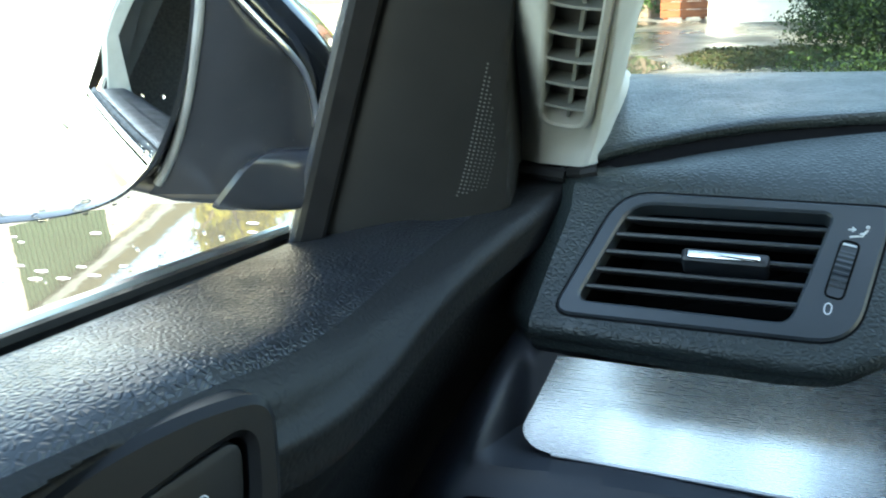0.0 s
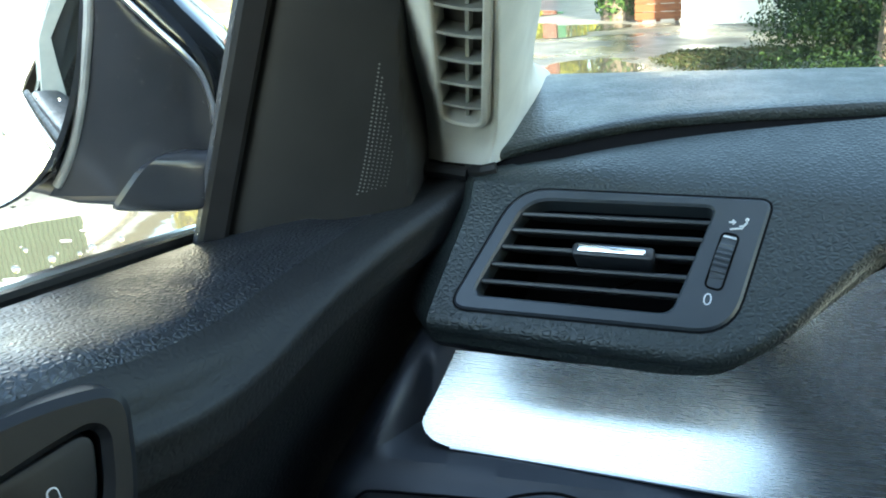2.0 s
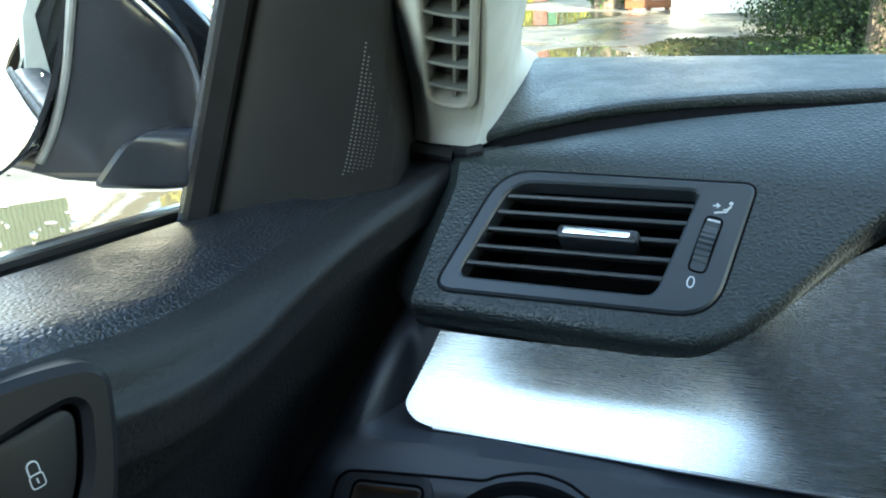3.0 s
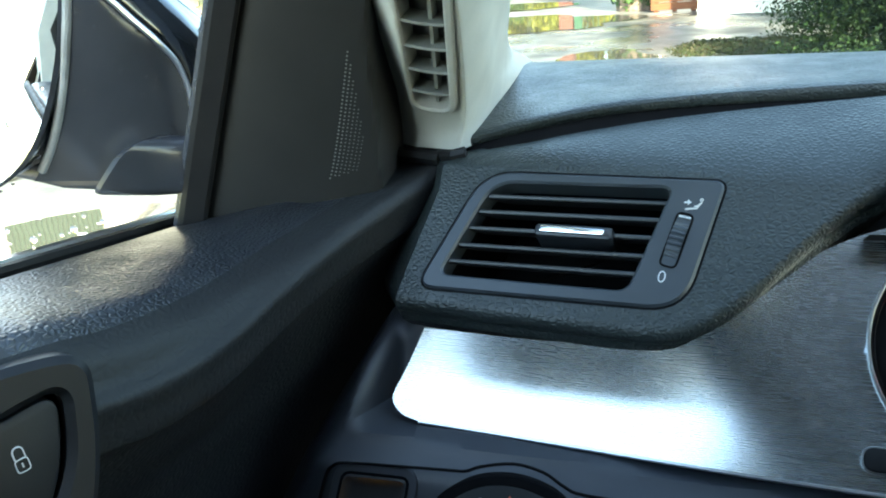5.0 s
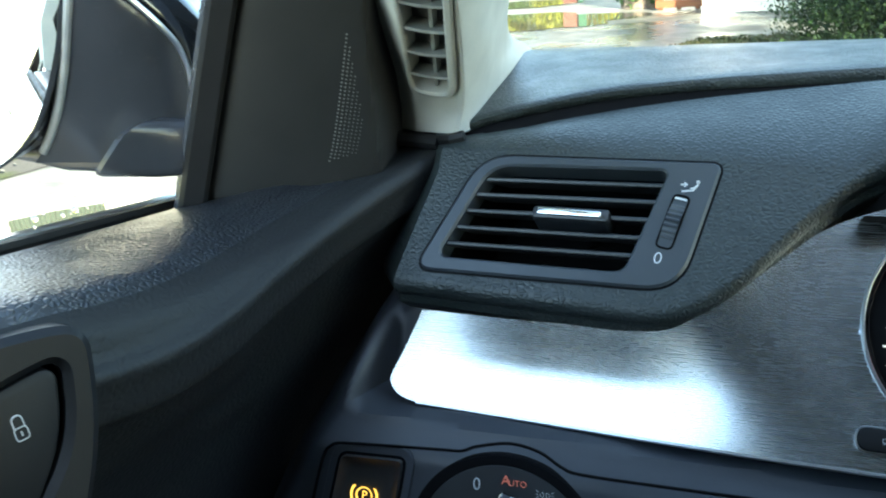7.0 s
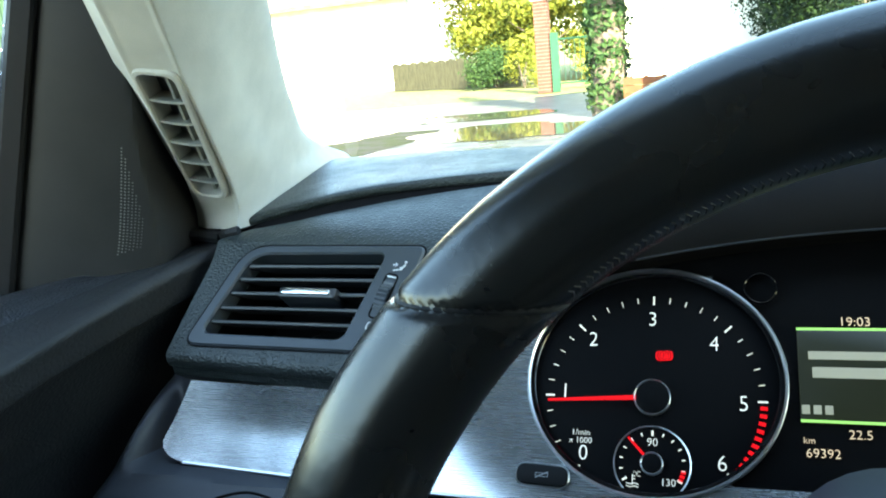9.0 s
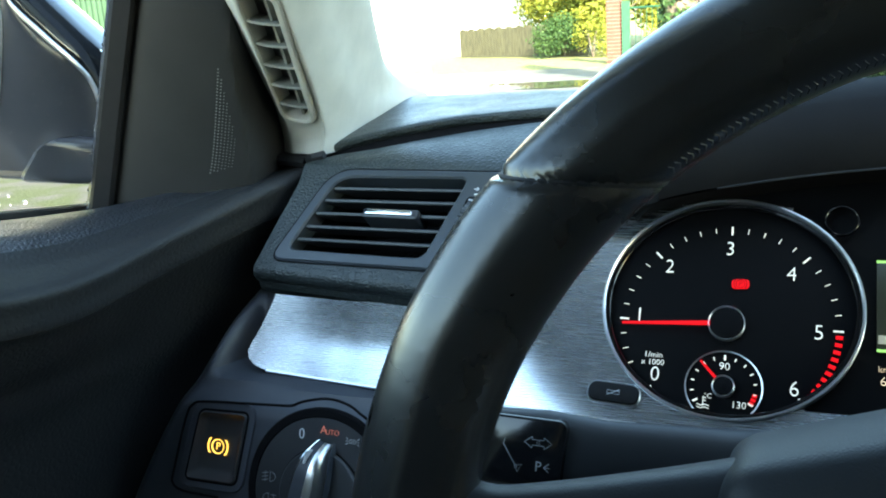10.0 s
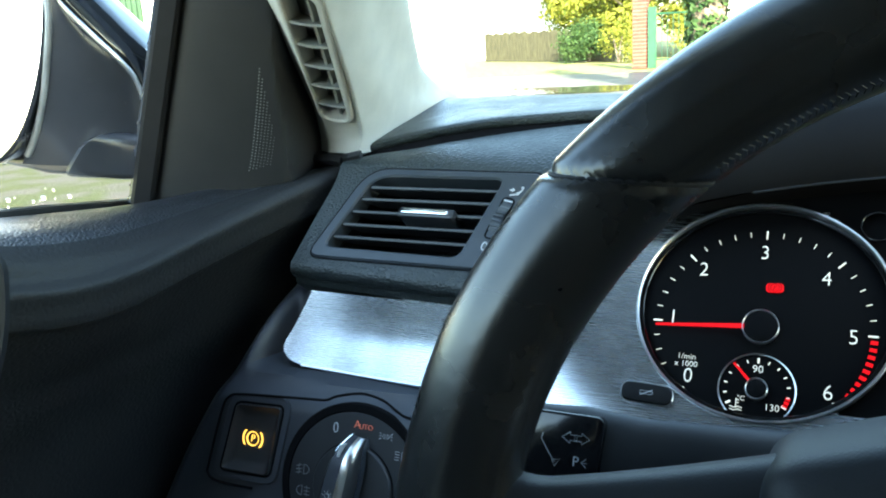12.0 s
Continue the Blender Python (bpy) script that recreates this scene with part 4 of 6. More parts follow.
def door_skin(a, b):
    y = 0.1 - 0.9 * a
    zb = belt(y)
    cx, cz = spline(CREASE, -y)
    sx_, sz_ = spline(SHELF, -y)
    rows = [(0, -0.886, zb - 0.004), (0.05, -0.8785, zb + 0.0018), (0.13, -0.864, zb * 0.7 + sz_ * 0.3 + 0.0022), (0.24, sx_ - 0.018, sz_ + 0.0018), (0.32, sx_ - 0.002, sz_), (0.38, sx_ + (cx - sx_) * 0.22, sz_ + (cz - sz_) * 0.16), (0.46, sx_ + (cx - sx_) * 0.6, sz_ + (cz - sz_) * 0.56), (0.53, cx - 0.0062, cz + 0.0002),
            (0.565, cx - 0.0018, cz - 0.0052), (0.605, cx - 0.0036, cz - 0.0135), (0.645, cx - 0.0058, cz - 0.024), (0.66, cx - 0.0092, cz - 0.0265), (0.72, cx - 0.022, cz - 0.045), (0.8, cx - 0.04, 0.93), (0.9, cx - 0.06, 0.86), (1.0, -0.86, 0.6)]
    x, z = spline(rows, b)
    p = Vector((x, y, z))
    q = PZI @ p
    if y < -0.13:  # flush with the pull surround
        edge = 0.0047 if q.x > -0.018 else (0.0047 + (q.x + 0.018) * 0.12 if q.x > -0.046 else 0.0013 + (q.x + 0.046) * 0.38)
        top = -0.0016 + 0.35 * max(0, q.x - 0.004) + max(0, -q.y - 0.09) + 1.2 * max(0, q.y - edge)
        if q.z > top:
            p.x = max(p.x - (q.z - top) / PZN.x, -0.883)
    return p


def off_pull(p):
    q = PZI @ p
    return not (abs(q.z) < 0.03 and inside(inset(bo, 0.0065), q.x, q.y))


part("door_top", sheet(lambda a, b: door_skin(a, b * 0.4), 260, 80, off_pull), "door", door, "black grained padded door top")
# the upper flank is the same skin; its dull material stands in for shade
part("door_panel", sheet(lambda a, b: door_skin(a, 0.4 + b * 0.6), 260, 80, off_pull), "door_low", door, "dark door panel, upper flank dulled to stand for shade")
bl = [(-0.889, y, belt(y) + 0.001) for y in [0.0 - 0.82 * i / 40 for i in range(41)]]
part("belt_seal", tube(bl, 0.0055, 8, flat=0.6), "rubber", door, "black window seal")
part("belt_trim", tube([(x - 0.0095, y, z + 0.0015) for x, y, z in bl], 0.0032, 8), "satin", door, "bright window trim")

# sail panel with tweeter
SA = Vector((-0.869, -0.034, 1.014))
sn = Vector((0.412, -0.894, -0.176)).normalized()
sh = Vector((0.908, 0.418, 0.0)).normalized()
su = sn.cross(sh) * -1
su = su if su.z > 0 else -su
SF = Matrix((sh, su, sn)).transposed().to_4x4()
SF.translation = SA
# outline in the panel's plane: window side leans in with height
win = lambda v: 0.0 + 0.33 * v


def sail(a, b):
    v = -0.026 + 0.374 * b
    u0, u1 = win(v) + 0.0103, 0.138 + 0.03 * max(0, b - 0.3)
    u = u0 + (u1 - u0) * a
    v += 0.1 * max(0, u - 0.02) * max(0, 1 - b * 8)
    w = 0.003 * math.sin(math.pi * a) - 0.004 * math.exp(-a / 0.05)
    w -= 3.0 * max(0, u - 0.106 - 0.03 * max(0, b - 0.3))
    return SF @ Vector((u, v, w))


SL = part("sail_panel", sheet(sail, 40, 40), "sail", door, "dark grey plastic triangle with tweeter grille")
for k in range(7):  # slanting columns of holes, longest at the window side
    n0 = 34 - 4 * k
    dots = bmesh.new()
    for i in range(n0):
        v = 0.0185 + 0.066 * i / 33 + 0.0008 * (k % 2) + 0.0005 * k
        u = 0.0795 + 0.0022 * k + 0.0165 * ((v - 0.0185) / 0.066) ** 0.85
        a = (u - win(v) - 0.0103) / (0.138 - win(v) - 0.0103)
        w = 0.003 * math.sin(math.pi * a) - 3.0 * max(0, u - 0.106) + 0.0004
        r = 0.00056 - 0.00003 * k
        c = [dots.verts.new(SF @ Vector((u + r * math.cos(t), v + r * math.sin(t), w))) for t in (0.3, 1.35, 2.4, 3.44, 4.5, 5.5)]
        dots.faces.new(c)
    part("grille_column", dots, "grille" if k < 2 else "grille_dim", SL, "fine light dots of the tweeter grille", kind="stuff")
# window post seal
for nm, u0, u1, w0, w1, mt in (("post_seal", -0.0035, 0.0118, -0.012, 0.004, "rubber"), ("post_lip", -0.006, -0.0005, -0.014, 0.001, "mirror_plastic")):
    lo = []
    for v in (-0.008, 0.05, 0.12, 0.2, 0.3, 0.4):
        lo.append([SF @ Vector((win(v) + u, v, w)) for u, w in ((u0, w0), (u1, w0), (u1, w1 - 0.002), (u1 - 0.002, w1), (u0 + 0.003, w1), (u0, w1 - 0.003))])
    part(nm, loft(lo, cap0=True, cap1=True), mt, door, "black rubber window post seal" if mt == "rubber" else "")
# pull bezel with lock button
bi = rpoly([(-0.004, -0.0065), (-0.018, -0.0097), (-0.04, -0.0165), (-0.15, -0.0555), (-0.15, -0.085), (-0.035, -0.075), (-0.006, -0.034)], [0.008, 0.02, 0.02, 0.008, 0.008, 0.02, 0.02], 9)
BZ = part("pull_bezel", ring(PBZ, bo, bi, -0.03, 0.0005, 0.0026, -0.006), "surround", door, "rounded satin black pull surround")
part("pull_back", prism(PBZ, inset(bo, 0.001), -0.034, -0.024, 0.001), "gap", BZ)
lk = rpoly([(-0.0055, -0.0075), (-0.04, -0.0165), (-0.04, -0.065), (-0.03, -0.07), (-0.008, -0.034)], [0.0085, 0.003, 0.003, 0.01, 0.02], 9)
LB = part("lock_button", prism(PBZ, lk, -0.01, -0.0022, 0.0009), "surround", BZ, "black lock button")
part("handle_recess", prism(PBZ, rpoly([(-0.041, -0.017), (-0.15, -0.0555), (-0.15, -0.085), (-0.041, -0.075)], [0.004] * 4), -0.02, -0.006, 0.001), "slat", BZ)
LKM = PBZ @ Matrix.Translation((-0.0200, -0.0255, -0.0021)) @ Matrix.Rotation(radians(10), 4, "Z") @ Matrix.Scale(0.78, 4)
strokes(LKM, [rpoly([(-0.0026, -0.0052), (0.0026, -0.0052), (0.0026, 0.0003), (-0.0026, 0.0003)], [0.0015] * 4, 4) + [Vector((-0.0026, -0.0035))], [(-0.0021, 0.0004), (-0.0021, 0.0035)] + arc(0, 0.0035, 0.0021, 180, 0, 8) + [(0.0021, 0.0004)], [(0, -0.0014), (0, -0.0034)]], 0.00045, "print", "lock_symbol", LB)
# out of view; added to cut the sky light reflected in the trim strip
part("window_frame", loft([[Vector(p) for p in ((x0, y, z0), (x0 + 0.035, y, z0 + 0.09), (x0 + 0.06, y, z0 + 0.085), (x0 + 0.03, y, z0 - 0.01))] for x0, y, z0 in ((-0.765, -0.2, 1.27), (-0.775, -0.38, 1.33), (-0.785, -0.6, 1.345), (-0.785, -0.98, 1.34))], cap0=True, cap1=True), "plastic", door, "unseen dark door frame added above the window to block light")
part("rear_frame", loft([[Vector((x, y0, z)), Vector((x + 0.03, y0, z)), Vector((x + 0.03, -0.98, z)), Vector((x, -0.98, z))] for x, y0, z in ((-0.89, -0.9, 1.05), (-0.84, -0.88, 1.2), (-0.785, -0.86, 1.36))], cap0=True, cap1=True), "plastic", door)

# ---- raindrops on the trim ----
rnd = random.Random(5)


def bead(bm, c, r, n, squash=0.55):
    """A half-round drop of radius r on a surface of normal n."""
    n = Vector(n).normalized()
    a = n.orthogonal().normalized()
    b = n.cross(a)
    rows = [[bm.verts.new(Vector(c) + (a * math.cos(t) + b * math.sin(t)) * r * math.cos(e) + n * r * squash * math.sin(e)) for t in [2 * math.pi * i / 9 for i in range(9)]] for e in (0, 0.5, 1.0)]
    tip = bm.verts.new(Vector(c) + n * r * squash)
    for p, q in zip(rows, rows[1:]):
        for i in range(9):
            bm.faces.new((p[i], p[(i + 1) % 9], q[(i + 1) % 9], q[i]))
    for i in range(9):
        bm.faces.new((rows[-1][i], rows[-1][(i + 1) % 9], tip))


db = bmesh.new()
for y in (-0.065, -0.11, -0.13, -0.085):
    bead(db, (-0.8945, y, belt(y) + 0.0105), rnd.uniform(0.0012, 0.002), (0.9, 0, 0.5), 0.9)
for _ in range(26):
    y = rnd.uniform(-0.3, -0.06)
    bead(db, (-0.897, y, belt(y) + rnd.uniform(0.004, 0.02)), rnd.uniform(0.0005, 0.0012), (0.9, 0, 0.4), 0.8)
for _ in range(45):
    v = rnd.uniform(0.0, 0.16)
    bead(db, SF @ Vector((win(v) - 0.0045 + rnd.uniform(-0.001, 0.003), v, 0.001)), rnd.uniform(0.0006, 0.0014), sn, 0.8)
part("rain_beading", db, "water", door, "clear raindrops on the window trim", kind="stuff")

# ---- side mirror ----
mir = thing("side_mirror", (-0.93, 0.0, 1.0), "dark grey car wing mirror wet with raindrops", "wing mirror")
# rear rim outline in x, z at the glass plane
RIMY = -0.066
rim_o = [Vector(p) for p in ((-0.882, 1.165), (-0.887, 1.135), (-0.894, 1.108), (-0.904, 1.083), (-0.917, 1.0605), (-0.933, 1.0465), (-0.953, 1.04), (-0.986, 1.037), (-1.036, 1.0365), (-1.076, 1.039), (-1.104, 1.047), (-1.118, 1.065), (-1.121, 1.10), (-1.116, 1.15), (-1.101, 1.178), (-1.066, 1.19), (-0.986, 1.192), (-0.916, 1.188), (-0.889, 1.18))]


def resample(p, n):
    p = p + [p[0]]
    ln = [0]
    for a, b in zip(p, p[1:]):
        ln.append(ln[-1] + (b - a).length)
    out = []
    for i in range(n):
        s = ln[-1] * i / n
        for k in range(len(p) - 1):
            if ln[k + 1] >= s:
                break
        t = (s - ln[k]) / (ln[k + 1] - ln[k])
        out.append(p[k].lerp(p[k + 1], t))
    for _ in range(3):
        out = [(out[i - 1] + out[i] * 2 + out[(i + 1) % n]) / 4 for i in range(n)]
    return out


ro = resample(rim_o, 96)
cen = Vector((-0.996, 1.108))


def loop(scale, y, dx=0.0, dz=0.0, out=0.0):
    return [Vector((cen.x + (p.x - cen.x) * scale + dx, y + 0.33 * (cen.x + (p.x - cen.x) * scale + 0.891), cen.y + (p.y - cen.y) * scale + dz)) for p in ro]


hs = loft([loop(0.955, RIMY + 0.022), loop(0.962, RIMY + 0.003), loop(0.985, RIMY - 0.002), loop(1.0, RIMY)])
part("rim", hs, "mirror_plastic", mir, "rounded dark mirror rim")
RX = [(1.02, -0.986), (1.03, -0.953), (1.042, -0.934), (1.06, -0.9175), (1.083, -0.9045), (1.108, -0.8945), (1.135, -0.886), (1.16, -0.8835), (1.172, -0.8835)]
JT = [(1.026, -0.912, -0.048), (1.036, -0.88, -0.03), (1.052, -0.865, -0.024), (1.075, -0.860, -0.024), (1.095, -0.860, -0.029), (1.108, -0.863, -0.038), (1.124, -0.871, -0.049), (1.148, -0.882, -0.063), (1.172, -0.883, -0.066)]


def shell(a, b):
    zr, zj = 1.0445 + 0.1035 * b, 1.036 + 0.11 * b
    p = Vector((spline(RX, zr)[0], RIMY, zr))
    x, y = spline(JT, zj)
    q = Vector((x, y, zj))
    return p.lerp(q, a) + Vector((0.004, 0, 0)) * math.sin(math.pi * a)


def cover(a, b):
    zj = 1.036 + 0.112 * b
    x, y = spline(JT, zj)
    up = b ** 3 * 0.03
    cols = [(0, x, y, zj), (0.03, x + 0.004, y + 0.003, zj + 0.003 * b), (0.12, x + 0.009 - 0.004 * b, y + 0.022, zj + 0.010 * b), (0.3, x - 0.015, y + 0.07 - 0.02 * b, zj + 0.012 * b), (0.6, -0.985, 0.045 - 0.05 * b, zj + up), (0.85, -1.105, -0.02 - 0.04 * b, zj + up), (1.0, -1.122, -0.135, zj + up)]
    return Vector(spline(cols, a))


# highlight of the dark shell edge, put into the colour of this tube
part("shell_edge", tube([Vector((spline(RX, z)[0] + 0.0006, RIMY + 0.0005, z)) for z in [1.05 + 0.116 * i / 40 for i in range(41)]], 0.0022, 10), "edge_highlight", mir, "rounded edge of the mirror shell, highlight painted in pale grey")
part("inner_shell", sheet(shell, 20, 40), "mirror_plastic", mir, "dark satin mirror shell")
CV = part("painted_cover", sheet(cover, 60, 40), "paint", mir, "dark grey painted mirror cover")
part("cover_edge", tube([Vector((spline(JT, z)[0] + 0.0015, spline(JT, z)[1] - 0.0005, z)) for z in [1.052 + 0.094 * i / 30 for i in range(31)]], 0.0016, 8), "satin", CV, "bright edge of the cover")
topc = sheet(lambda a, b: cover(a, 1).lerp(Vector((-0.884 - 0.237 * a, RIMY - 0.078 * a, 1.172 + 0.012 * math.sin(3.14 * a))), b), 40, 6)
part("cover_top", topc, "paint", CV)
mg = loft([loop(k, RIMY + 0.012 - 0.0036 * (1 - (k / 0.957) ** 2)) for k in (0.957, 0.9, 0.8, 0.7, 0.6, 0.5, 0.4, 0.3, 0.2, 0.1, 0.03)], cap1=True)
gc = Vector((cen.x, RIMY - 0.035 + 0.01, cen.y))
gm = Matrix.Translation(gc) @ Matrix.Rotation(radians(2.5), 4, "Z") @ Matrix.Rotation(radians(-6.0), 4, "X") @ Matrix.Translation(-gc)
mg.transform(gm)
part("mirror_glass", mg, "mirror", mir, "silvered convex mirror glass")
def arm_ring(x, y0, y1, z0, z1):
    out = []
    for i in range(28):
        t = 2 * math.pi * i / 28
        c, q = math.cos(t), math.sin(t)
        out.append(Vector((x, (y0 + y1) / 2 + (y1 - y0) / 2 * math.copysign(abs(c) ** 0.4, c), (z0 + z1) / 2 + (z1 - z0) / 2 * math.copysign(abs(q) ** 0.45, q))))
    return out


arm = loft([arm_ring(-0.981, -0.039, 0.003, 1.0390, 1.0465), arm_ring(-0.951, -0.047, 0.003, 1.0370, 1.0490), arm_ring(-0.931, -0.05, 0.003, 1.0340, 1.0510), arm_ring(-0.914, -0.047, 0.004, 1.0325, 1.0525), arm_ring(-0.896, -0.044, 0.006, 1.0325, 1.0530)], cap0=True, cap1=True)
part("lower_shell", arm, "mirror_plastic", mir, "dark rounded underside of the mirror")
foot = []
for x, y0, y1, z0, z1, k in ((-0.8985, -0.056, 0.01, 1.036, 1.0585, 1.0), (-0.8965, -0.060, 0.012, 1.0335, 1.061, 1.0), (-0.8925, -0.061, 0.013, 1.0328, 1.0618, 1.0), (-0.880, -0.0545, 0.02, 1.031, 1.0612, 0.5), (-0.873, -0.0475, 0.03, 1.029, 1.0604, 0.25), (-0.866, -0.0392, 0.035, 1.028, 1.0597, 0.0), (-0.848, -0.022, 0.04, 1.0272, 1.0592, 0.0)):
    foot.append([p + Vector(((p.z - 1.0425) * k, 0, 0)) for p in arm_ring(x, y0, y1, z0, z1)])
part("arm", loft(foot, cap0=True, cap1=True), "mirror_plastic", mir, "dark plastic mirror foot")
wb = bmesh.new()
for _ in range(34):
    i = rnd.randrange(96)
    p = Vector((ro[i].x, RIMY + 0.33 * (ro[i].x + 0.891), ro[i].y))
    k = (p - Vector((cen.x, RIMY - 0.035, cen.y))).normalized()
    bead(wb, p + Vector((0, rnd.uniform(-0.001, 0.006), 0)) + k * 0.001, rnd.uniform(0.0008, 0.0019), k + Vector((0, -0.6, 0)), 0.7)
for i in range(22, 46, 3):  # larger beads along the lower rim
    p = Vector((cen.x + (ro[i].x - cen.x) * 0.965, RIMY + 0.001 + 0.33 * (ro[i].x + 0.891), cen.y + (ro[i].y - cen.y) * 0.965))
    bead(wb, p, rnd.uniform(0.0018, 0.0034), (0, -0.5, 1), 0.5)
    q = Vector((ro[i].x, RIMY + 0.003 + 0.33 * (ro[i].x + 0.891), ro[i].y - 0.0005))
    bead(wb, q, rnd.uniform(0.0012, 0.0022), (0, -0.2, -1), 0.8)
for _ in range(70):
    x, z = rnd.uniform(-1.096, -0.911), rnd.uniform(1.05, 1.17)
    p = gm @ Vector((x, RIMY + 0.0115 + 0.33 * (x + 0.891), z))
    bead(wb, p, rnd.uniform(0.0008, 0.0019), (0.37, -0.92, 0), 0.5)
for _ in range(40):
    z = rnd.uniform(1.05, 1.16)
    k = min(ro, key=lambda p: abs(p.y - z) + (10 if p.x < cen.x else 0))
    y = rnd.uniform(0.004, 0.035)
    bead(wb, shell(rnd.uniform(0.1, 0.95), (z - 1.031) / 0.13 * 0.95), rnd.uniform(0.0006, 0.0015), (0.9, -0.4, 0.1), 0.6)
part("rain_beading", wb, "water", mir, "clear raindrops", kind="stuff")

# ---- windscreen pillar ----
pil = thing("windscreen_pillar", (-0.76, 0.08, 1.03), "light grey-beige windscreen pillar trim with air slots", "pillar trim")
PR = [  # height; x, y of the window edge, both sides of the rear face, inner face, windscreen edge, return
    (1.030, -0.773, 0.052, -0.766, 0.047, -0.737, 0.036, -0.731, 0.085, -0.738, 0.236, -0.80, 0.30),
    (1.045, -0.772, 0.052, -0.764, 0.046, -0.734, 0.042, -0.731, 0.088, -0.739, 0.234, -0.80, 0.29),
    (1.057, -0.770, 0.047, -0.762, 0.039, -0.730, 0.036, -0.729, 0.088, -0.741, 0.230, -0.80, 0.28),
    (1.068, -0.768, 0.041, -0.759, 0.030, -0.727, 0.028, -0.726, 0.08, -0.748, 0.205, -0.80, 0.25),
    (1.085, -0.766, 0.027, -0.756, 0.015, -0.722, 0.013, -0.720, 0.06, -0.739, 0.153, -0.80, 0.2),
    (1.10, -0.763, 0.014, -0.752, 0.0015, -0.718, -0.0005, -0.716, 0.045, -0.731, 0.128, -0.795, 0.17),
    (1.135, -0.756, -0.015, -0.744, -0.0295, -0.709, -0.0315, -0.704, 0.012, -0.716, 0.088, -0.78, 0.12),
    (1.2, -0.737, -0.07, -0.724, -0.0865, -0.688, -0.0885, -0.678, -0.04, -0.69, 0.03, -0.76, 0.06),
    (1.42, -0.662, -0.265, -0.648, -0.28, -0.61, -0.285, -0.60, -0.24, -0.615, -0.16, -0.68, -0.14)]


def pillar(a, b):
    z = 1.0355 + 0.384 * b ** 1.3
    r = spline(PR, z)
    la, ra = Vector((r[2], r[3])), Vector((r[4], r[5]))
    i1, i2 = la.lerp(ra, 0.15), la.lerp(ra, 0.85)
    pts = [(-0.3, r[0] - 0.03, r[1] + 0.02), (0, r[0], r[1]), (0.14, *la), (0.2, *i1), (0.42, *i2), (0.48, *ra), (0.72, r[6], r[7]), (1, r[8], r[9]), (1.3, r[10], r[11])]
    x, y = spline(pts, -0.12 + 1.4 * a)
    return Vector((x, y, z))


# air slots in a frame, set in the pillar's rear face
PO = Vector((-0.7389, 0.0097, 1.0894))
PF = basis(PO, (0.98, 0.02, -0.17), (0.21, -0.64, 0.74))
PF.translation = PO + PF.to_3x3() @ Vector((0, 0, 0.0012))
PF = PF @ Matrix(((1, 0.068, 0, 0), (0, 1, 0, 0), (0, 0, 1, 0), (0, 0, 0, 1)))
PI = PF.inverted()
fo = rpoly([(-0.0165, 0.0675), (-0.0148, -0.0435), (0.0128, -0.0425), (0.0146, 0.0675)], [0.008, 0.011, 0.012, 0.008])
fi = rpoly([(-0.0132, 0.0635), (-0.0118, -0.0395), (0.0085, -0.0390), (0.0098, 0.0635)], [0.006, 0.008, 0.007, 0.006])


def off_slots(p):
    q = PI @ p
    return not (abs(q.z) < 0.02 and inside(inset(fo, 0.0018), q.x, q.y))


part("trim_panel", sheet(pillar, 140, 160, off_slots), "beige", pil, "fine-woven grey-beige pillar skin")
VF = part("vent_frame", ring(PF, fo, fi, -0.014, 0.0012, 0.001), "beige_hard", pil, "beige plastic air slot frame")
# grey back stands in for the shade inside the beige slots
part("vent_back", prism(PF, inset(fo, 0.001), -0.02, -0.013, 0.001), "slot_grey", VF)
for i in range(5):
    v = -0.0256 + 0.0174 * i
    h = 0.0104 + 0.0003 * i
    prof = [(-0.0075, -0.013), (-0.0014, -0.0006), (-0.0005, 0.0004), (0.0006, -0.0002), (-0.0052, -0.013)]
    bs_ = loft([[Vector((x - 0.0018, v + p[0] - 0.0010 * (1 - (x / h) ** 2), p[1])) for p in prof] for x in [h * k / 4 for k in range(-4, 5)]], cap0=True, cap1=True)
    bs_.transform(PF)
    part("slat", bs_, "slot_rib", VF)
dv = loft([[Vector((x + 0.0005 + 0.012 * v, v, w)) for x, w in ((-0.0009, -0.012), (0.0009, -0.012), (0.0009, -0.0045), (-0.0009, -0.0045))] for v in (-0.039, 0.063)], cap0=True, cap1=True)
dv.transform(PF)
part("divider", dv, "slot_rib", VF)
# dark foot trim between pillar, door and dash
part("foot_trim", tube([(-0.776, 0.046, 1.0315), (-0.76, 0.041, 1.0315), (-0.7475, 0.037, 1.031)], 0.0042, 8), "rubber", pil, "dark plastic strip under the pillar trim")
part("foot_panel", sheet(lambda a, b: Vector((-0.81 + 0.07 * a, 0.06 - 0.01 * a, 1.0 + 0.0345 * b)), 6, 4), "rubber", pil)
part("foot_clip", tube([(-0.7455, 0.0365, 1.033), (-0.738, 0.031, 1.0345), (-0.731, 0.032, 1.036)], 0.0034, 8), "rubber", pil)

# ---- car shell ----
car = thing("car_body", (0, -0.8, 0), "dark grey car with wet bonnet, roof lining and windscreen", "car", kind="structure")


def hood(a, b):
    x = -0.76 + 1.52 * a
    y = 0.36 + 1.0 * b
    z = 0.99 - 0.12 * b - 0.05 * b ** 6 - 0.045 * (abs(x) / 0.76) ** 4 + 0.004 * math.exp(-((abs(x) - 0.5) / 0.06) ** 2)
    return Vector((x, y, z))


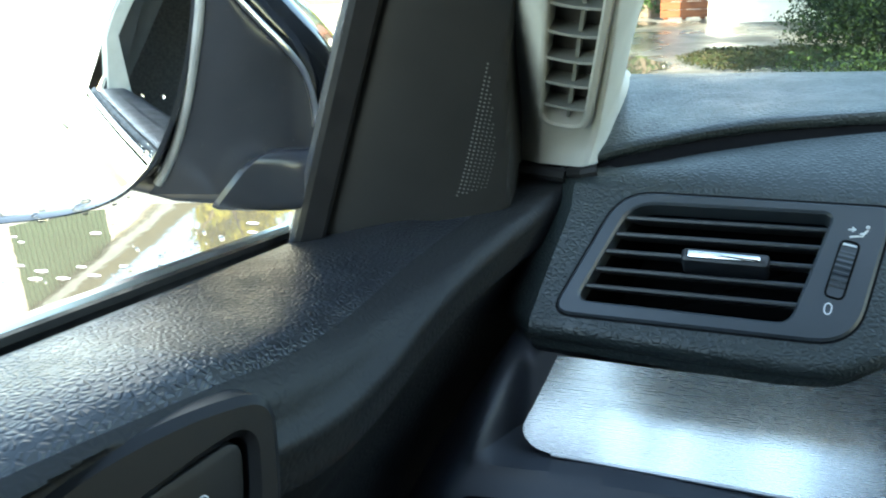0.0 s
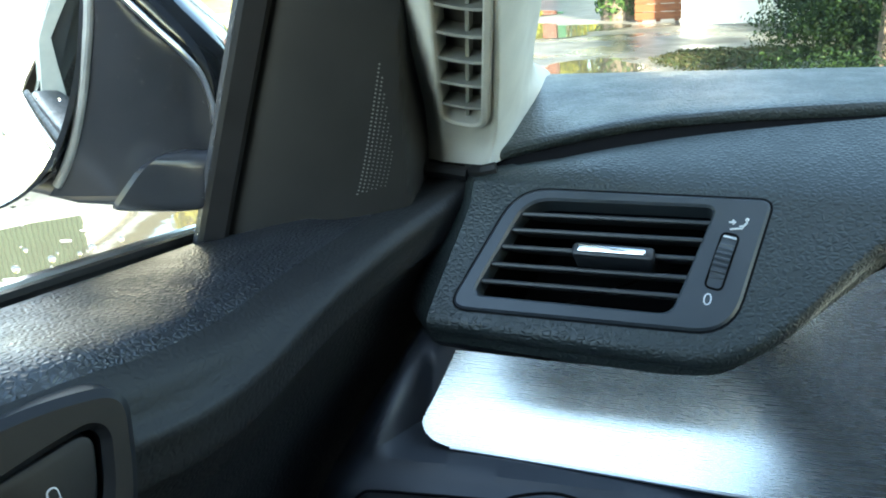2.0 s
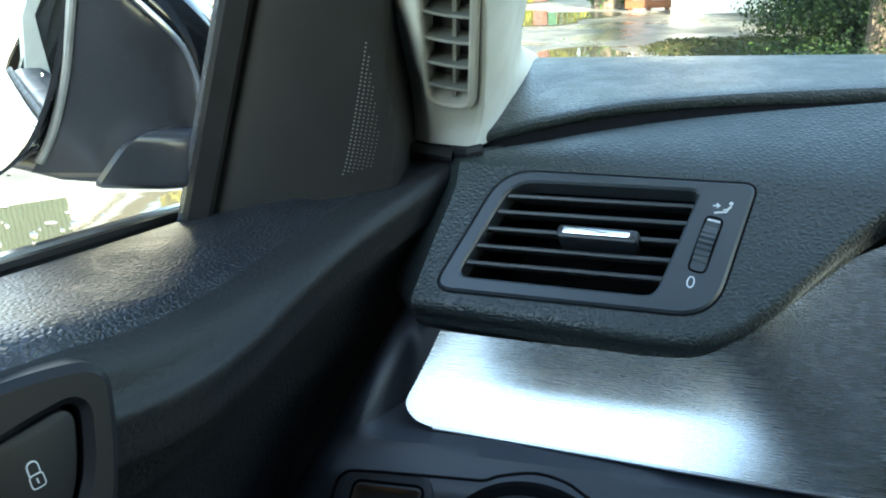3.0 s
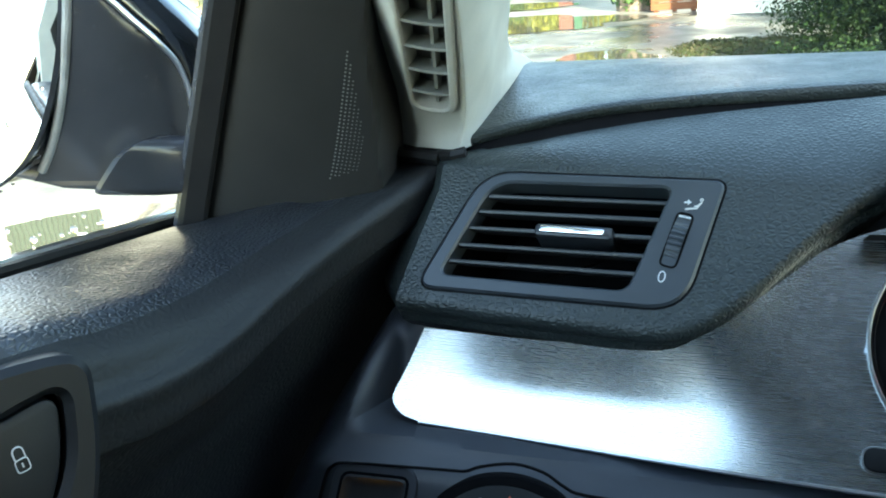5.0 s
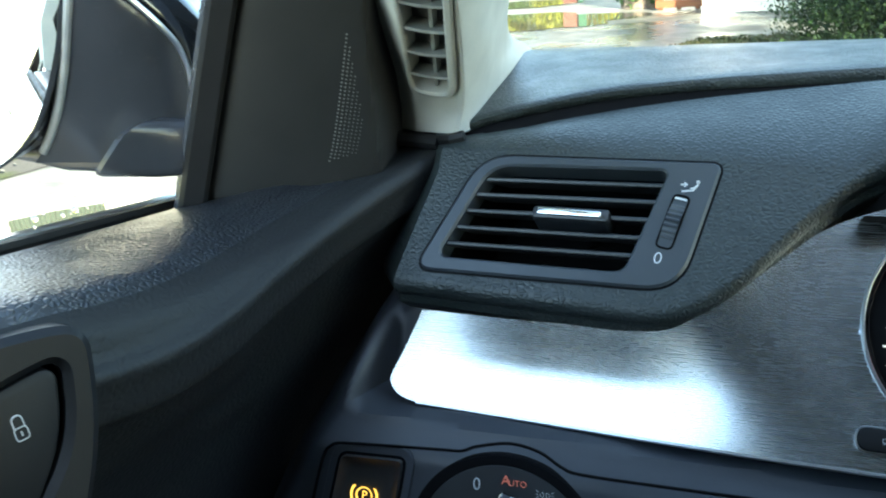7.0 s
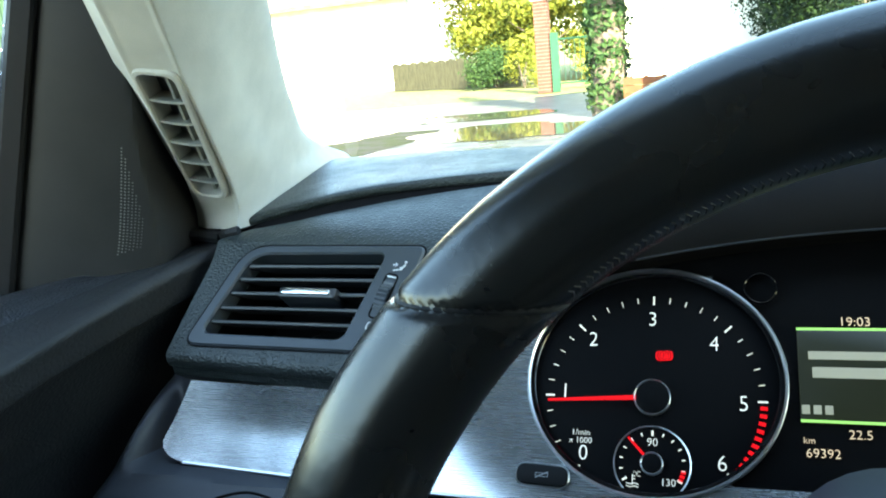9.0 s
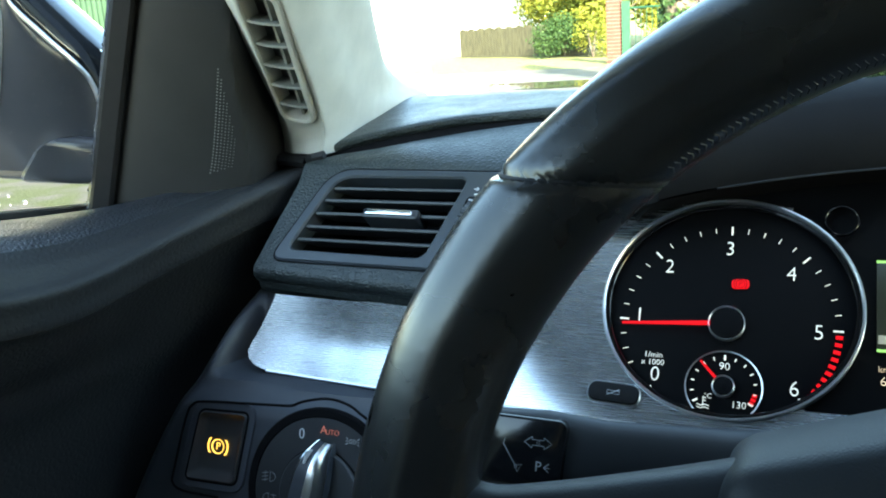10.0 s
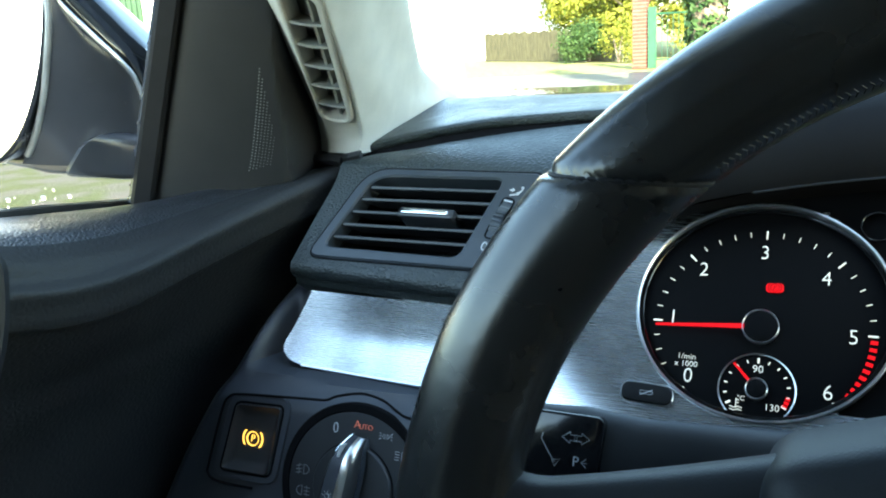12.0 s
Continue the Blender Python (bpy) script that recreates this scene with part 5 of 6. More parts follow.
part("bonnet", sheet(hood, 50, 40), "paint", car, "dark grey wet bonnet")
part("nose", sheet(lambda a, b: Vector((-0.76 + 1.52 * a, 1.36 + 0.08 * math.sin(b * 1.57), 0.82 - 0.5 * b - 0.045 * (abs(-0.76 + 1.52 * a) / 0.76) ** 4)), 30, 8), "paint", car)
part("scuttle", sheet(lambda a, b: Vector((-0.78 + 1.56 * a, 0.24 + 0.14 * b, 0.965 + 0.01 * b)), 20, 4), "rubber", car, "black scuttle panel")
for sgn in (-1, 1):
    part("wing", sheet(lambda a, b: Vector((sgn * (0.76 + 0.12 * math.sin(b * 1.57)), 0.1 + 1.28 * a, 0.945 - 0.16 * a - 0.4 * b)), 20, 10), "paint", car, "dark grey front wing")
ws = bmesh.new()
f = [ws.verts.new(p) for p in ((-0.77, 0.33, 1.0), (0.77, 0.33, 1.0), (0.6, -0.3, 1.42), (-0.6, -0.3, 1.42))]
ws.faces.new(f)
w_ = part("windscreen", ws, "glass", car, "clear windscreen", smooth=False)
w_.visible_shadow = False
part("frit_band", sheet(lambda a, b: Vector((-0.76 + 1.52 * a, 0.322 - 0.02 * b, 1.0035 + 0.0135 * b)), 20, 1), "gap", car, "black printed band on the windscreen")
part("roof", sheet(lambda a, b: Vector((-0.745 + 1.49 * a, -0.26 - 1.75 * b, 1.43 + 0.05 * math.sin(b * 3.14) - 0.07 * (abs(a - 0.5) * 2) ** 6)), 16, 16), "headliner", car, "light roof lining")
part("roof_skin", sheet(lambda a, b: Vector((-0.775 + 1.55 * a, -0.24 - 1.8 * b, 1.455 + 0.05 * math.sin(b * 3.14) - 0.085 * (abs(a - 0.5) * 2) ** 6)), 16, 16), "paint", car)
part("floor_pan", sheet(lambda a, b: Vector((-0.86 + 1.72 * a, 0.4 - 3.0 * b, 0.28)), 4, 4), "carpet", car, "dark carpet")
part("kick_panel", sheet(lambda a, b: Vector((-0.92 + 0.3 * a, 0.06 + 0.02 * a, 0.3 + 0.70 * b)), 4, 4), "plastic", car)
part("firewall", sheet(lambda a, b: Vector((-0.86 + 1.72 * a, 0.34, 0.28 + 0.7 * b)), 4, 4), "carpet", car)
part("side_panel", sheet(lambda a, b: Vector((0.84, 0.4 - 3.0 * a, 0.28 + 0.7 * b)), 4, 4), "plastic", car)
part("side_panel", sheet(lambda a, b: Vector((-0.885, 0.2 - 2.9 * a, 0.25 + 0.72 * b)), 4, 4), "paint", car)
part("side_panel", sheet(lambda a, b: Vector((-0.87, -0.75 - 1.9 * a, 0.28 + 0.76 * b)), 4, 4), "plastic", car)
# unseen wall, added to keep light from behind off the dash and wheel
part("rear_light_block", sheet(lambda a, b: Vector(((-0.86 + 1.72 * a) * (1 - 0.16 * max(0, b - 0.6) / 0.4), -1.0 - 0.12 * b, 0.28 + 1.17 * b)), 10, 10), "carpet", car, "added dark wall behind the front row, blocks light")
part("door_pillar_trim", loft([[Vector(p) for p in ((-0.86, -0.86, z), (-0.8 + 0.2 * (1.0 - z), -0.86, z), (-0.8 + 0.2 * (1.0 - z), -0.96, z), (-0.86, -0.96, z))] for z in (0.6, 1.0, 1.2)] + [[Vector(p) for p in ((-0.77, -0.85, 1.42), (-0.72, -0.85, 1.42), (-0.72, -0.94, 1.42), (-0.77, -0.94, 1.42))]], cap0=True, cap1=True), "beige", car, "light grey trim of the middle pillar")
SIDE = [(0, -0.901), (0.03, -0.912), (0.07, -0.921), (0.12, -0.922), (0.2, -0.914), (0.4, -0.9), (1.0, -0.88)]


def waist(y):
    """Height of the lower window line along the car's side."""
    return belt(y) if y > -0.8 else belt(-0.8) - 0.03 * (y + 0.8)


part("rear_window", sheet(lambda a, b: Vector((-0.893 + 0.1 * b, -1.0 - 1.2 * a - 0.12 * b * a, waist(-1.0 - 1.2 * a) - 0.01 + 0.26 * b)), 4, 4), "gloss", car, "dark rear side window")
part("flank", sheet(lambda a, b: Vector((spline(SIDE, b)[0], -0.08 - 2.5 * a, waist(-0.08 - 2.5 * a) - 0.004 - 0.6 * b)), 30, 24), "paint", car, "dark grey painted flank")
part("tail_panel", sheet(lambda a, b: Vector((-0.86 + 1.72 * a, -2.6, 0.28 + 0.75 * b)), 4, 4), "carpet", car)
part("parcel_shelf", sheet(lambda a, b: Vector((-0.8 + 1.6 * a, -2.1 - 0.5 * b, 1.0)), 4, 4), "carpet", car)
for sgn in (-1, 1):
    part("door_post", loft([[Vector((sgn * (0.88 - dx * 0.9), y, z)) for y, z, dx in ((-0.93, 1.02, 0), (-1.03, 1.02, 0), (-0.98, 1.44, 0.26), (-0.9, 1.44, 0.26))], [Vector((sgn * (0.92 - dx * 0.9), y, z)) for y, z, dx in ((-0.93, 1.02, 0), (-1.03, 1.02, 0), (-0.98, 1.44, 0.26), (-0.9, 1.44, 0.26))]], cap0=True, cap1=True), "plastic", car)
    part("rear_post", loft([[Vector((sgn * (0.88 - dx * 0.9), y, z)) for y, z, dx in ((-1.75, 1.02, 0), (-2.35, 1.02, 0), (-2.05, 1.44, 0.26), (-1.75, 1.44, 0.26))], [Vector((sgn * (0.92 - dx * 0.9), y, z)) for y, z, dx in ((-1.75, 1.02, 0), (-2.35, 1.02, 0), (-2.05, 1.44, 0.26), (-1.75, 1.44, 0.26))]], cap0=True, cap1=True), "headliner", car)
part("right_pillar", tube([(0.77, 0.25, 1.02), (0.73, 0.05, 1.15), (0.64, -0.28, 1.41)], 0.045, 10), "beige", car)
part("roof_rail", tube([(-0.70, -0.26, 1.37), (-0.745, -0.9, 1.40), (-0.73, -1.9, 1.38)], 0.035, 8), "headliner", car)
part("roof_rail", tube([(0.70, -0.26, 1.37), (0.745, -0.9, 1.40), (0.73, -1.9, 1.38)], 0.035, 8), "headliner", car)

# ---- outside ----
M["asphalt"] = grain(vary(mat("wet_asphalt", (0.12, 0.115, 0.105), 0.4), 3, (0.08, 0.078, 0.072), (0.18, 0.17, 0.155)), 0.02, 0.004, "noise")
M["grass"] = grain(vary(mat("dry_grass", (0.2, 0.2, 0.06), 0.9), 6, (0.12, 0.15, 0.04), (0.3, 0.26, 0.1)), 0.05, 0.02, "noise")
M["gravel"] = grain(vary(mat("pale_gravel", (0.22, 0.205, 0.175), 0.85), 9, (0.15, 0.14, 0.12), (0.3, 0.28, 0.24)), 0.03, 0.01, "noise")
M["yard"] = grain(vary(mat("grassy_gravel_yard", (0.05, 0.05, 0.035), 0.9, spec=0.2), 2.6, (0.045, 0.042, 0.037), (0.028, 0.034, 0.01), detail=7.0, a=0.44, b=0.56), 0.03, 0.012, "noise")
M["drive"] = grain(vary(vary(mat("wet_gravel_drive", (0.07, 0.068, 0.06), 0.45), 2.2, (0.04, 0.039, 0.034), (0.12, 0.115, 0.1)), 1.4, G(0.12), G(0.6), what="Roughness"), 0.03, 0.006, "noise")
M["render"] = grain(vary(mat("white_render", (0.75, 0.73, 0.68), 0.9), 2, (0.68, 0.66, 0.6), (0.8, 0.78, 0.73)), 0.02, 0.003, "noise")
M["corrugated"] = vary(mat("green_sheet_metal", (0.03, 0.062, 0.036), 0.6, spec=0.3), 1.2, (0.026, 0.055, 0.031), (0.035, 0.07, 0.042))
M["verge"] = vary(mat("grey_verge_board", (0.16, 0.18, 0.2), 0.7), 3, (0.13, 0.15, 0.165), (0.19, 0.21, 0.23))
M["concrete"] = grain(vary(mat("concrete", (0.38, 0.37, 0.34), 0.9), 8, (0.32, 0.31, 0.28), (0.44, 0.43, 0.4)), 0.01, 0.002, "noise")
M["timber"] = vary(mat("brown_boards", (0.034, 0.032, 0.016), 0.8), 3, (0.022, 0.021, 0.01), (0.05, 0.046, 0.024), stretch=(8, 8, 1))
M["orange"] = vary(mat("orange_brown_boards", (0.14, 0.042, 0.01), 0.7), 4, (0.11, 0.03, 0.007), (0.17, 0.055, 0.014), stretch=(1, 1, 8))
M["brick"] = vary(mat("red_brick", (0.11, 0.034, 0.022), 0.85), 12, (0.085, 0.026, 0.017), (0.14, 0.048, 0.032))
M["green"] = vary(mat("green_metal_gate", (0.008, 0.06, 0.028), 0.6), 6, (0.006, 0.05, 0.022), (0.012, 0.075, 0.035))
M["tile"] = vary(mat("roof_tiles", (0.2, 0.1, 0.07), 0.8), 6, (0.16, 0.08, 0.055), (0.26, 0.13, 0.09))
M["bark"] = grain(vary(mat("bark", (0.12, 0.09, 0.065), 0.9), 8, (0.08, 0.06, 0.045), (0.17, 0.13, 0.1)), 0.04, 0.02, "noise")
M["pane"] = mat("dark_window_pane", (0.05, 0.06, 0.07), 0.1)


def leaf_mat(name, a, b, c, trans=0.35):
    m = mat(name, a, 0.65, spec=0.2)
    t = m.node_tree
    bs = t.nodes["Principled BSDF"]
    geo, ramp = node(m, "ShaderNodeNewGeometry"), node(m, "ShaderNodeValToRGB")
    e = ramp.color_ramp.elements
    e[0].color, e[1].color = (*a, 1), (*b, 1)
    e.new(0.5).color = (*c, 1)
    link(m, geo, "Random Per Island", ramp, 0)
    link(m, ramp, 0, bs, "Base Color")
    tr, mx = node(m, "ShaderNodeBsdfTranslucent"), node(m, "ShaderNodeMixShader", Fac=trans)
    link(m, ramp, 0, tr, "Color")
    link(m, bs, 0, mx, 1)
    link(m, tr, 0, mx, 2)
    link(m, mx, 0, t.nodes["Material Output"], "Surface")
    return m


M["leaf"] = leaf_mat("sunlit_leaves", (0.09, 0.12, 0.02), (0.36, 0.34, 0.06), (0.2, 0.22, 0.035), 0.45)
M["ivy"] = leaf_mat("ivy_leaves", (0.02, 0.05, 0.015), (0.06, 0.1, 0.03), (0.035, 0.07, 0.02), 0.15)
M["weed"] = leaf_mat("green_brown_weeds", (0.03, 0.035, 0.013), (0.07, 0.052, 0.03), (0.038, 0.052, 0.015), 0.12)
# greens taken darker to stand in for the house's shade on the conifers
M["conifer"] = leaf_mat("shaded_conifer_sprays", (0.003, 0.010, 0.003), (0.019, 0.042, 0.008), (0.008, 0.02, 0.005), 0.12)
M["yellow"] = leaf_mat("yellow_green_leaves", (0.3, 0.28, 0.03), (0.2, 0.24, 0.04), (0.4, 0.34, 0.05))

part("ground", sheet(lambda a, b: Vector(((a - 0.5) * 900, (b - 0.4) * 900, -0.02)), 4, 4), "grass", None, "dry sunlit grass ground", category="ground", kind="structure")
part("road", sheet(lambda a, b: Vector((-60 + 120 * a, 8.0 + 8.5 * b + 6 * a, 0.0)), 40, 8), "asphalt", None, "worn wet asphalt road", category="road", kind="structure")
part("forecourt", sheet(lambda a, b: Vector((-7 + 12 * a, -9 + 12.0 * b, 0.004)), 10, 10), "gravel", None, "pale sunlit gravel forecourt", category="ground", kind="structure")


def foliage(name, parent, blobs, leaf, count, size, seed, label=""):
    """Many small leaves scattered on uneven clumps; blobs of (centre, radii)."""
    r = random.Random(seed)
    verts, faces = [], []
    tot = sum(b[1][0] * b[1][1] * b[1][2] for b in blobs)
    base = BASE[parent]
    for c, rad in blobs:
        for _ in range(int(count * rad[0] * rad[1] * rad[2] / tot)):
            d = Vector((r.gauss(0, 1), r.gauss(0, 1), r.gauss(0, 1))).normalized()
            k = 0.55 + 0.5 * r.random()
            k *= 1 + 0.35 * noise.noise(d * 2.3 + Vector(c))
            p = Vector((c[0] + d.x * rad[0] * k, c[1] + d.y * rad[1] * k, c[2] + d.z * rad[2] * k)) - base
            s = size * r.uniform(0.6, 1.4)
            n = (d + Vector((r.gauss(0, 0.6), r.gauss(0, 0.6), r.gauss(0, 0.6)))).normalized()
            a = n.orthogonal().normalized()
            a = Matrix.Rotation(r.uniform(0, 6.28), 3, n) @ a
            b = n.cross(a)
            i = len(verts)
            verts += [p - a * s, p + b * s * 0.45 + n * s * 0.12, p + a * s, p - b * s * 0.45 + n * s * 0.12]
            faces.append((i, i + 1, i + 2, i + 3))
    me = bpy.data.meshes.new(name)
    me.from_pydata(verts, [], faces)
    me.materials.append(M[leaf])
    ob = new(name, me)
    ob.parent = parent
    BASE[ob] = base
    return tagged(ob, label, kind="stuff")


def tree(name, x, y, h, r, leaf, seed, label, count=9000, size=0.12, bottom=0.3, category="tree"):
    t = thing(name, (x, y, 0), label, category)
    q = random.Random(seed)
    lean_ = q.uniform(-0.3, 0.3)
    tr = tube([(x + lean_ * k * k, y, h * 0.8 * k) for k in [i / 8 for i in range(9)]], lambda k: 0.028 * h * (1 - 0.75 * k), 9)
    for i in range(9):
        a, z0 = q.uniform(0, 6.28), h * q.uniform(bottom, 0.7)
        tr = merge(tr, tube([(x, y, z0), (x + math.cos(a) * r * 0.4, y + math.sin(a) * r * 0.4, z0 + h * 0.1), (x + math.cos(a) * r * 0.8, y + math.sin(a) * r * 0.8, z0 + h * 0.16)], lambda k: 0.009 * h * (1 - 0.8 * k), 6))
    part("trunk", tr, "bark", t)
    blobs = []
    for i in range(16):
        a, z0 = q.uniform(0, 6.28), q.uniform(bottom + 0.06, 0.95)
        d = r * q.uniform(0.2, 0.85) * (1 - 0.5 * max(0, z0 - 0.6))
        s = r * q.uniform(0.3, 0.5)
        blobs.append(((x + math.cos(a) * d, y + math.sin(a) * d, z0 * h), (s, s, s * 0.75)))
    foliage("crown", t, blobs, leaf, count, size, seed)
    return t


def bush(name, x, y, w, d, h, leaf, seed, label, count=5000, size=0.045):
    t = thing(name, (x, y, 0), label, "bush")
    q = random.Random(seed)
    part("stems", merge(tube([(x, y, 0), (x + 0.1, y, h * 0.6)], 0.03, 6), tube([(x, y, 0), (x - 0.15, y + 0.1, h * 0.55)], 0.025, 6)), "bark", t)
    blobs = [((x + q.uniform(-0.5, 0.5) * w, y + q.uniform(-0.5, 0.5) * d, h * q.uniform(0.25, 0.75)), (w * 0.34, d * 0.34, h * 0.33)) for _ in range(9)]
    foliage("leaves", t, blobs, leaf, count, size, seed)
    return t


def box(bm, x0, x1, y0, y1, z0, z1):
    return merge(bm, loft([[Vector(p) for p in ((x0, y0, z), (x1, y0, z), (x1, y1, z), (x0, y1, z))] for z in (z0, z1)], cap0=True, cap1=True))


part("yard", sheet(lambda a, b: Vector((-22 + 17.2 * a + 0.25 * math.sin(9 * b), 2.9 + 9.4 * b, 0.01)), 12, 24), "yard", None, "rough yard of gravel and patchy grass", category="ground", kind="structure")
M["puddle"] = grain(mat("muddy_puddle_water", (0.06, 0.055, 0.045), 0.03, spec=0.9), 0.5, 0.0012, "noise")


def puddle(x, y, rx, ry, seed, label, rough=1.0):
    bm = bmesh.new()
    ring_ = []
    for i in range(64):
        a = 2 * math.pi * i / 64
        k = 1 + rough * 0.35 * noise.noise(Vector((math.cos(a) * 1.6, math.sin(a) * 1.6, seed))) + 0.12 * rough * noise.noise(Vector((math.cos(a) * 5, math.sin(a) * 5, seed)))
        ring_.append(bm.verts.new((x + rx * k * math.cos(a), y + ry * k * math.sin(a), 0.012)))
    bm.faces.new(ring_)
    part("puddle", bm, "puddle", None, label, category="puddle", kind="structure", smooth=False)


puddle(-4.9, 14.3, 1.8, 0.8, 1.0, "long shallow puddle on the wet road")
puddle(-3.4, 11.3, 1.4, 1.1, 2.0, "puddle beside the verge")
puddle(-6.6, 12.4, 1.2, 1.2, 3.0, "broad puddle on the wet road")
puddle(-1.85, 7.7, 0.45, 0.7, 4.0, "small puddle on the gravel")
puddle(-2.9, 0.9, 1.6, 2.15, 5.0, "wide still puddle on the forecourt beside the car", 0.35)
fl = random.Random(77)
flecks = bmesh.new()
for _ in range(70):
    x, y, r = fl.uniform(-3.9, -2.0), fl.uniform(0.9, 2.8), fl.uniform(0.008, 0.022)
    flecks.faces.new([flecks.verts.new((x + r * 1.6 * math.cos(a), y + r * fl.uniform(0.5, 0.9) * math.sin(a), 0.016)) for a in [2 * math.pi * i / 9 for i in range(9)]])
# small pale specks on the water, of no certain kind
FK = thing("petals", (-3, 1.8, 0.012), "pale flecks floating on the puddle", "petals", kind="stuff")
part("floating_flecks", flecks, "print", FK, kind="stuff", smooth=False)
part("drive", sheet(lambda a, b: Vector((-9 + 14 * a, 3.0 + 8.8 * b, 0.004)), 10, 10), "drive", None, "wet mottled gravel drive", category="ground", kind="structure")
# ivy-clad trunk near the road
iv = thing("ivy_tree", (-2.13, 12.8, 0), "tall tree trunk clad in dark green ivy", "tree")
part("trunk", tube([(-2.13 + 0.02 * k, 12.8, 0.75 * k) for k in range(9)], lambda k: 0.27 - 0.08 * k, 10), "bark", iv)
foliage("ivy", iv, [((-2.13, 12.8, 0.3 + 0.55 * i), (0.34, 0.34, 0.45)) for i in range(10)] + [((-1.73, 12.7, 2.2), (0.3, 0.2, 0.25)), ((-2.48, 12.8, 3.4), (0.3, 0.2, 0.3))], "ivy", 15000, 0.055, 3)

# brown board fence beyond the road
fe = thing("board_fence", (-9.3, 27.1, 0), "weathered brown board fence half hidden by shrubs", "fence")
for i in range(46):
    x = -12.05 + 0.125 * i
    h = 0.98 + 0.03 * math.sin(i * 1.7)
    part("board", box(bmesh.new(), x, x + 0.117, 29.3 - (x + 12.05) * 0.75, 29.33 - (x + 12.05) * 0.75, 0, h), "timber", fe, smooth=False)
# gate pillars and green gate
bp = thing("brick_pillar", (-4.68, 20.7, 0), "tall red brick gate pillar", "gate pillar")
for i in range(26):
    part("brick_course", box(bmesh.new(), -4.83 + (0.003 if i % 2 else 0), -4.50, 20.5, 20.85, i * 0.085, i * 0.085 + 0.075), "brick", bp, smooth=False)
part("mortar", box(bmesh.new(), -4.82, -4.51, 20.51, 20.84, 0, 2.2), "concrete", bp)
part("capstone", box(bmesh.new(), -4.88, -4.45, 20.45, 20.9, 2.2, 2.28), "concrete", bp, smooth=False)
ga = thing("green_gate", (-4.08, 20.6, 0), "green metal garden gate with thin bars", "gate")
part("gate_frame", merge(tube([(-4.40, 20.6, 0.05), (-4.40, 20.6, 1.25), (-2.98, 20.6, 1.25), (-2.98, 20.6, 0.05)], 0.03, 6), tube([(-4.40, 20.6, 0.2), (-2.98, 20.6, 0.2)], 0.02, 6)), "green", ga)
part("post", box(bmesh.new(), -4.46, -4.28, 20.52, 20.64, 0, 1.42), "green", ga, smooth=False)
for i in range(10):
    part("rail", tube([(-4.28 + 0.13 * i, 20.6, 0.2), (-4.28 + 0.13 * i, 20.6, 1.25)], 0.009, 5), "green", ga)
# orange-brown gate and white buildings
og = thing("timber_gate", (-1.5, 12.2, 0), "low orange-brown horizontal board gate", "gate")
for i in range(5):
    part("board", box(bmesh.new(), -1.84, -1.2, 12.2, 12.23, 0.03 + 0.108 * i, 0.13 + 0.108 * i), "orange", og, smooth=False)
for x in (-1.8, -1.55, -1.3):
    part("post", box(bmesh.new(), x, x + 0.06, 12.23, 12.28, 0, 0.58), "orange", og, smooth=False)


def house(name, x0, x1, y0, y1, h, label, roof=1.4, windows=()):
    t = thing(name, ((x0 + x1) / 2, y0, 0), label, "house")
    part("wall", box(bmesh.new(), x0, x1, y0, y1, 0, h), "render", t, smooth=False)
    ym = (y0 + y1) / 2
    rf = loft([[Vector((x, y0 - 0.4, h - 0.05)), Vector((x, ym, h + roof)), Vector((x, y1 + 0.4, h - 0.05)), Vector((x, y1 + 0.4, h - 0.2)), Vector((x, ym, h + roof - 0.18)), Vector((x, y0 - 0.4, h - 0.2))] for x in (x0 - 0.3, x1 + 0.3)], cap0=True, cap1=True)
    part("roof", rf, "tile", t, smooth=False)
    for wx, wz, ww, wh in windows:
        fr = part("window", box(bmesh.new(), wx - ww / 2, wx + ww / 2, y0 - 0.05, y0 + 0.02, wz - wh / 2, wz + wh / 2), "render", t, smooth=False)
        part("pane", box(bmesh.new(), wx - ww / 2 + 0.06, wx - 0.02, y0 - 0.06, y0, wz - wh / 2 + 0.06, wz + wh / 2 - 0.06), "pane", fr, smooth=False)
        part("pane", box(bmesh.new(), wx + 0.02, wx + ww / 2 - 0.06, y0 - 0.06, y0, wz - wh / 2 + 0.06, wz + wh / 2 - 0.06), "pane", fr, smooth=False)
    return t


house("garage", -1.17, 0.9, 11.5, 16.0, 2.7, "white rendered garage with tiled roof", 1.0)
house("white_house", -3.9, 0.4, 24.8, 33, 3.4, "white rendered house behind the gates", 2.2, [(-2.4, 2.2, 0.9, 1.0), (-0.8, 2.2, 0.9, 1.0)])
house("pale_house", -22.2, -12.0, 31.3, 41, 3.6, "pale sunlit house beyond the road", 2.4)
house("far_house", -36, -24, 24, 34, 5.2, "pale two-storey house with small windows", 2.6, [(-34 + 3 * i, z, 0.9, 1.1) for i in range(4) for z in (1.6, 4.0)])
# barn with a tall green sheet-metal door in its gable
ba = thing("barn", (-16.98, 15.76, 0), "pale barn gable with tall green corrugated door", "barn")
BM = Matrix(((0.702, -0.712, 0, -16.98), (0.712, 0.702, 0, 15.76), (0, 0, 1, 0), (0, 0, 0, 1)))  # along the gable, into the barn, up
ridge = lambda u: 7.75 - 0.62 * abs(u + 2.0)


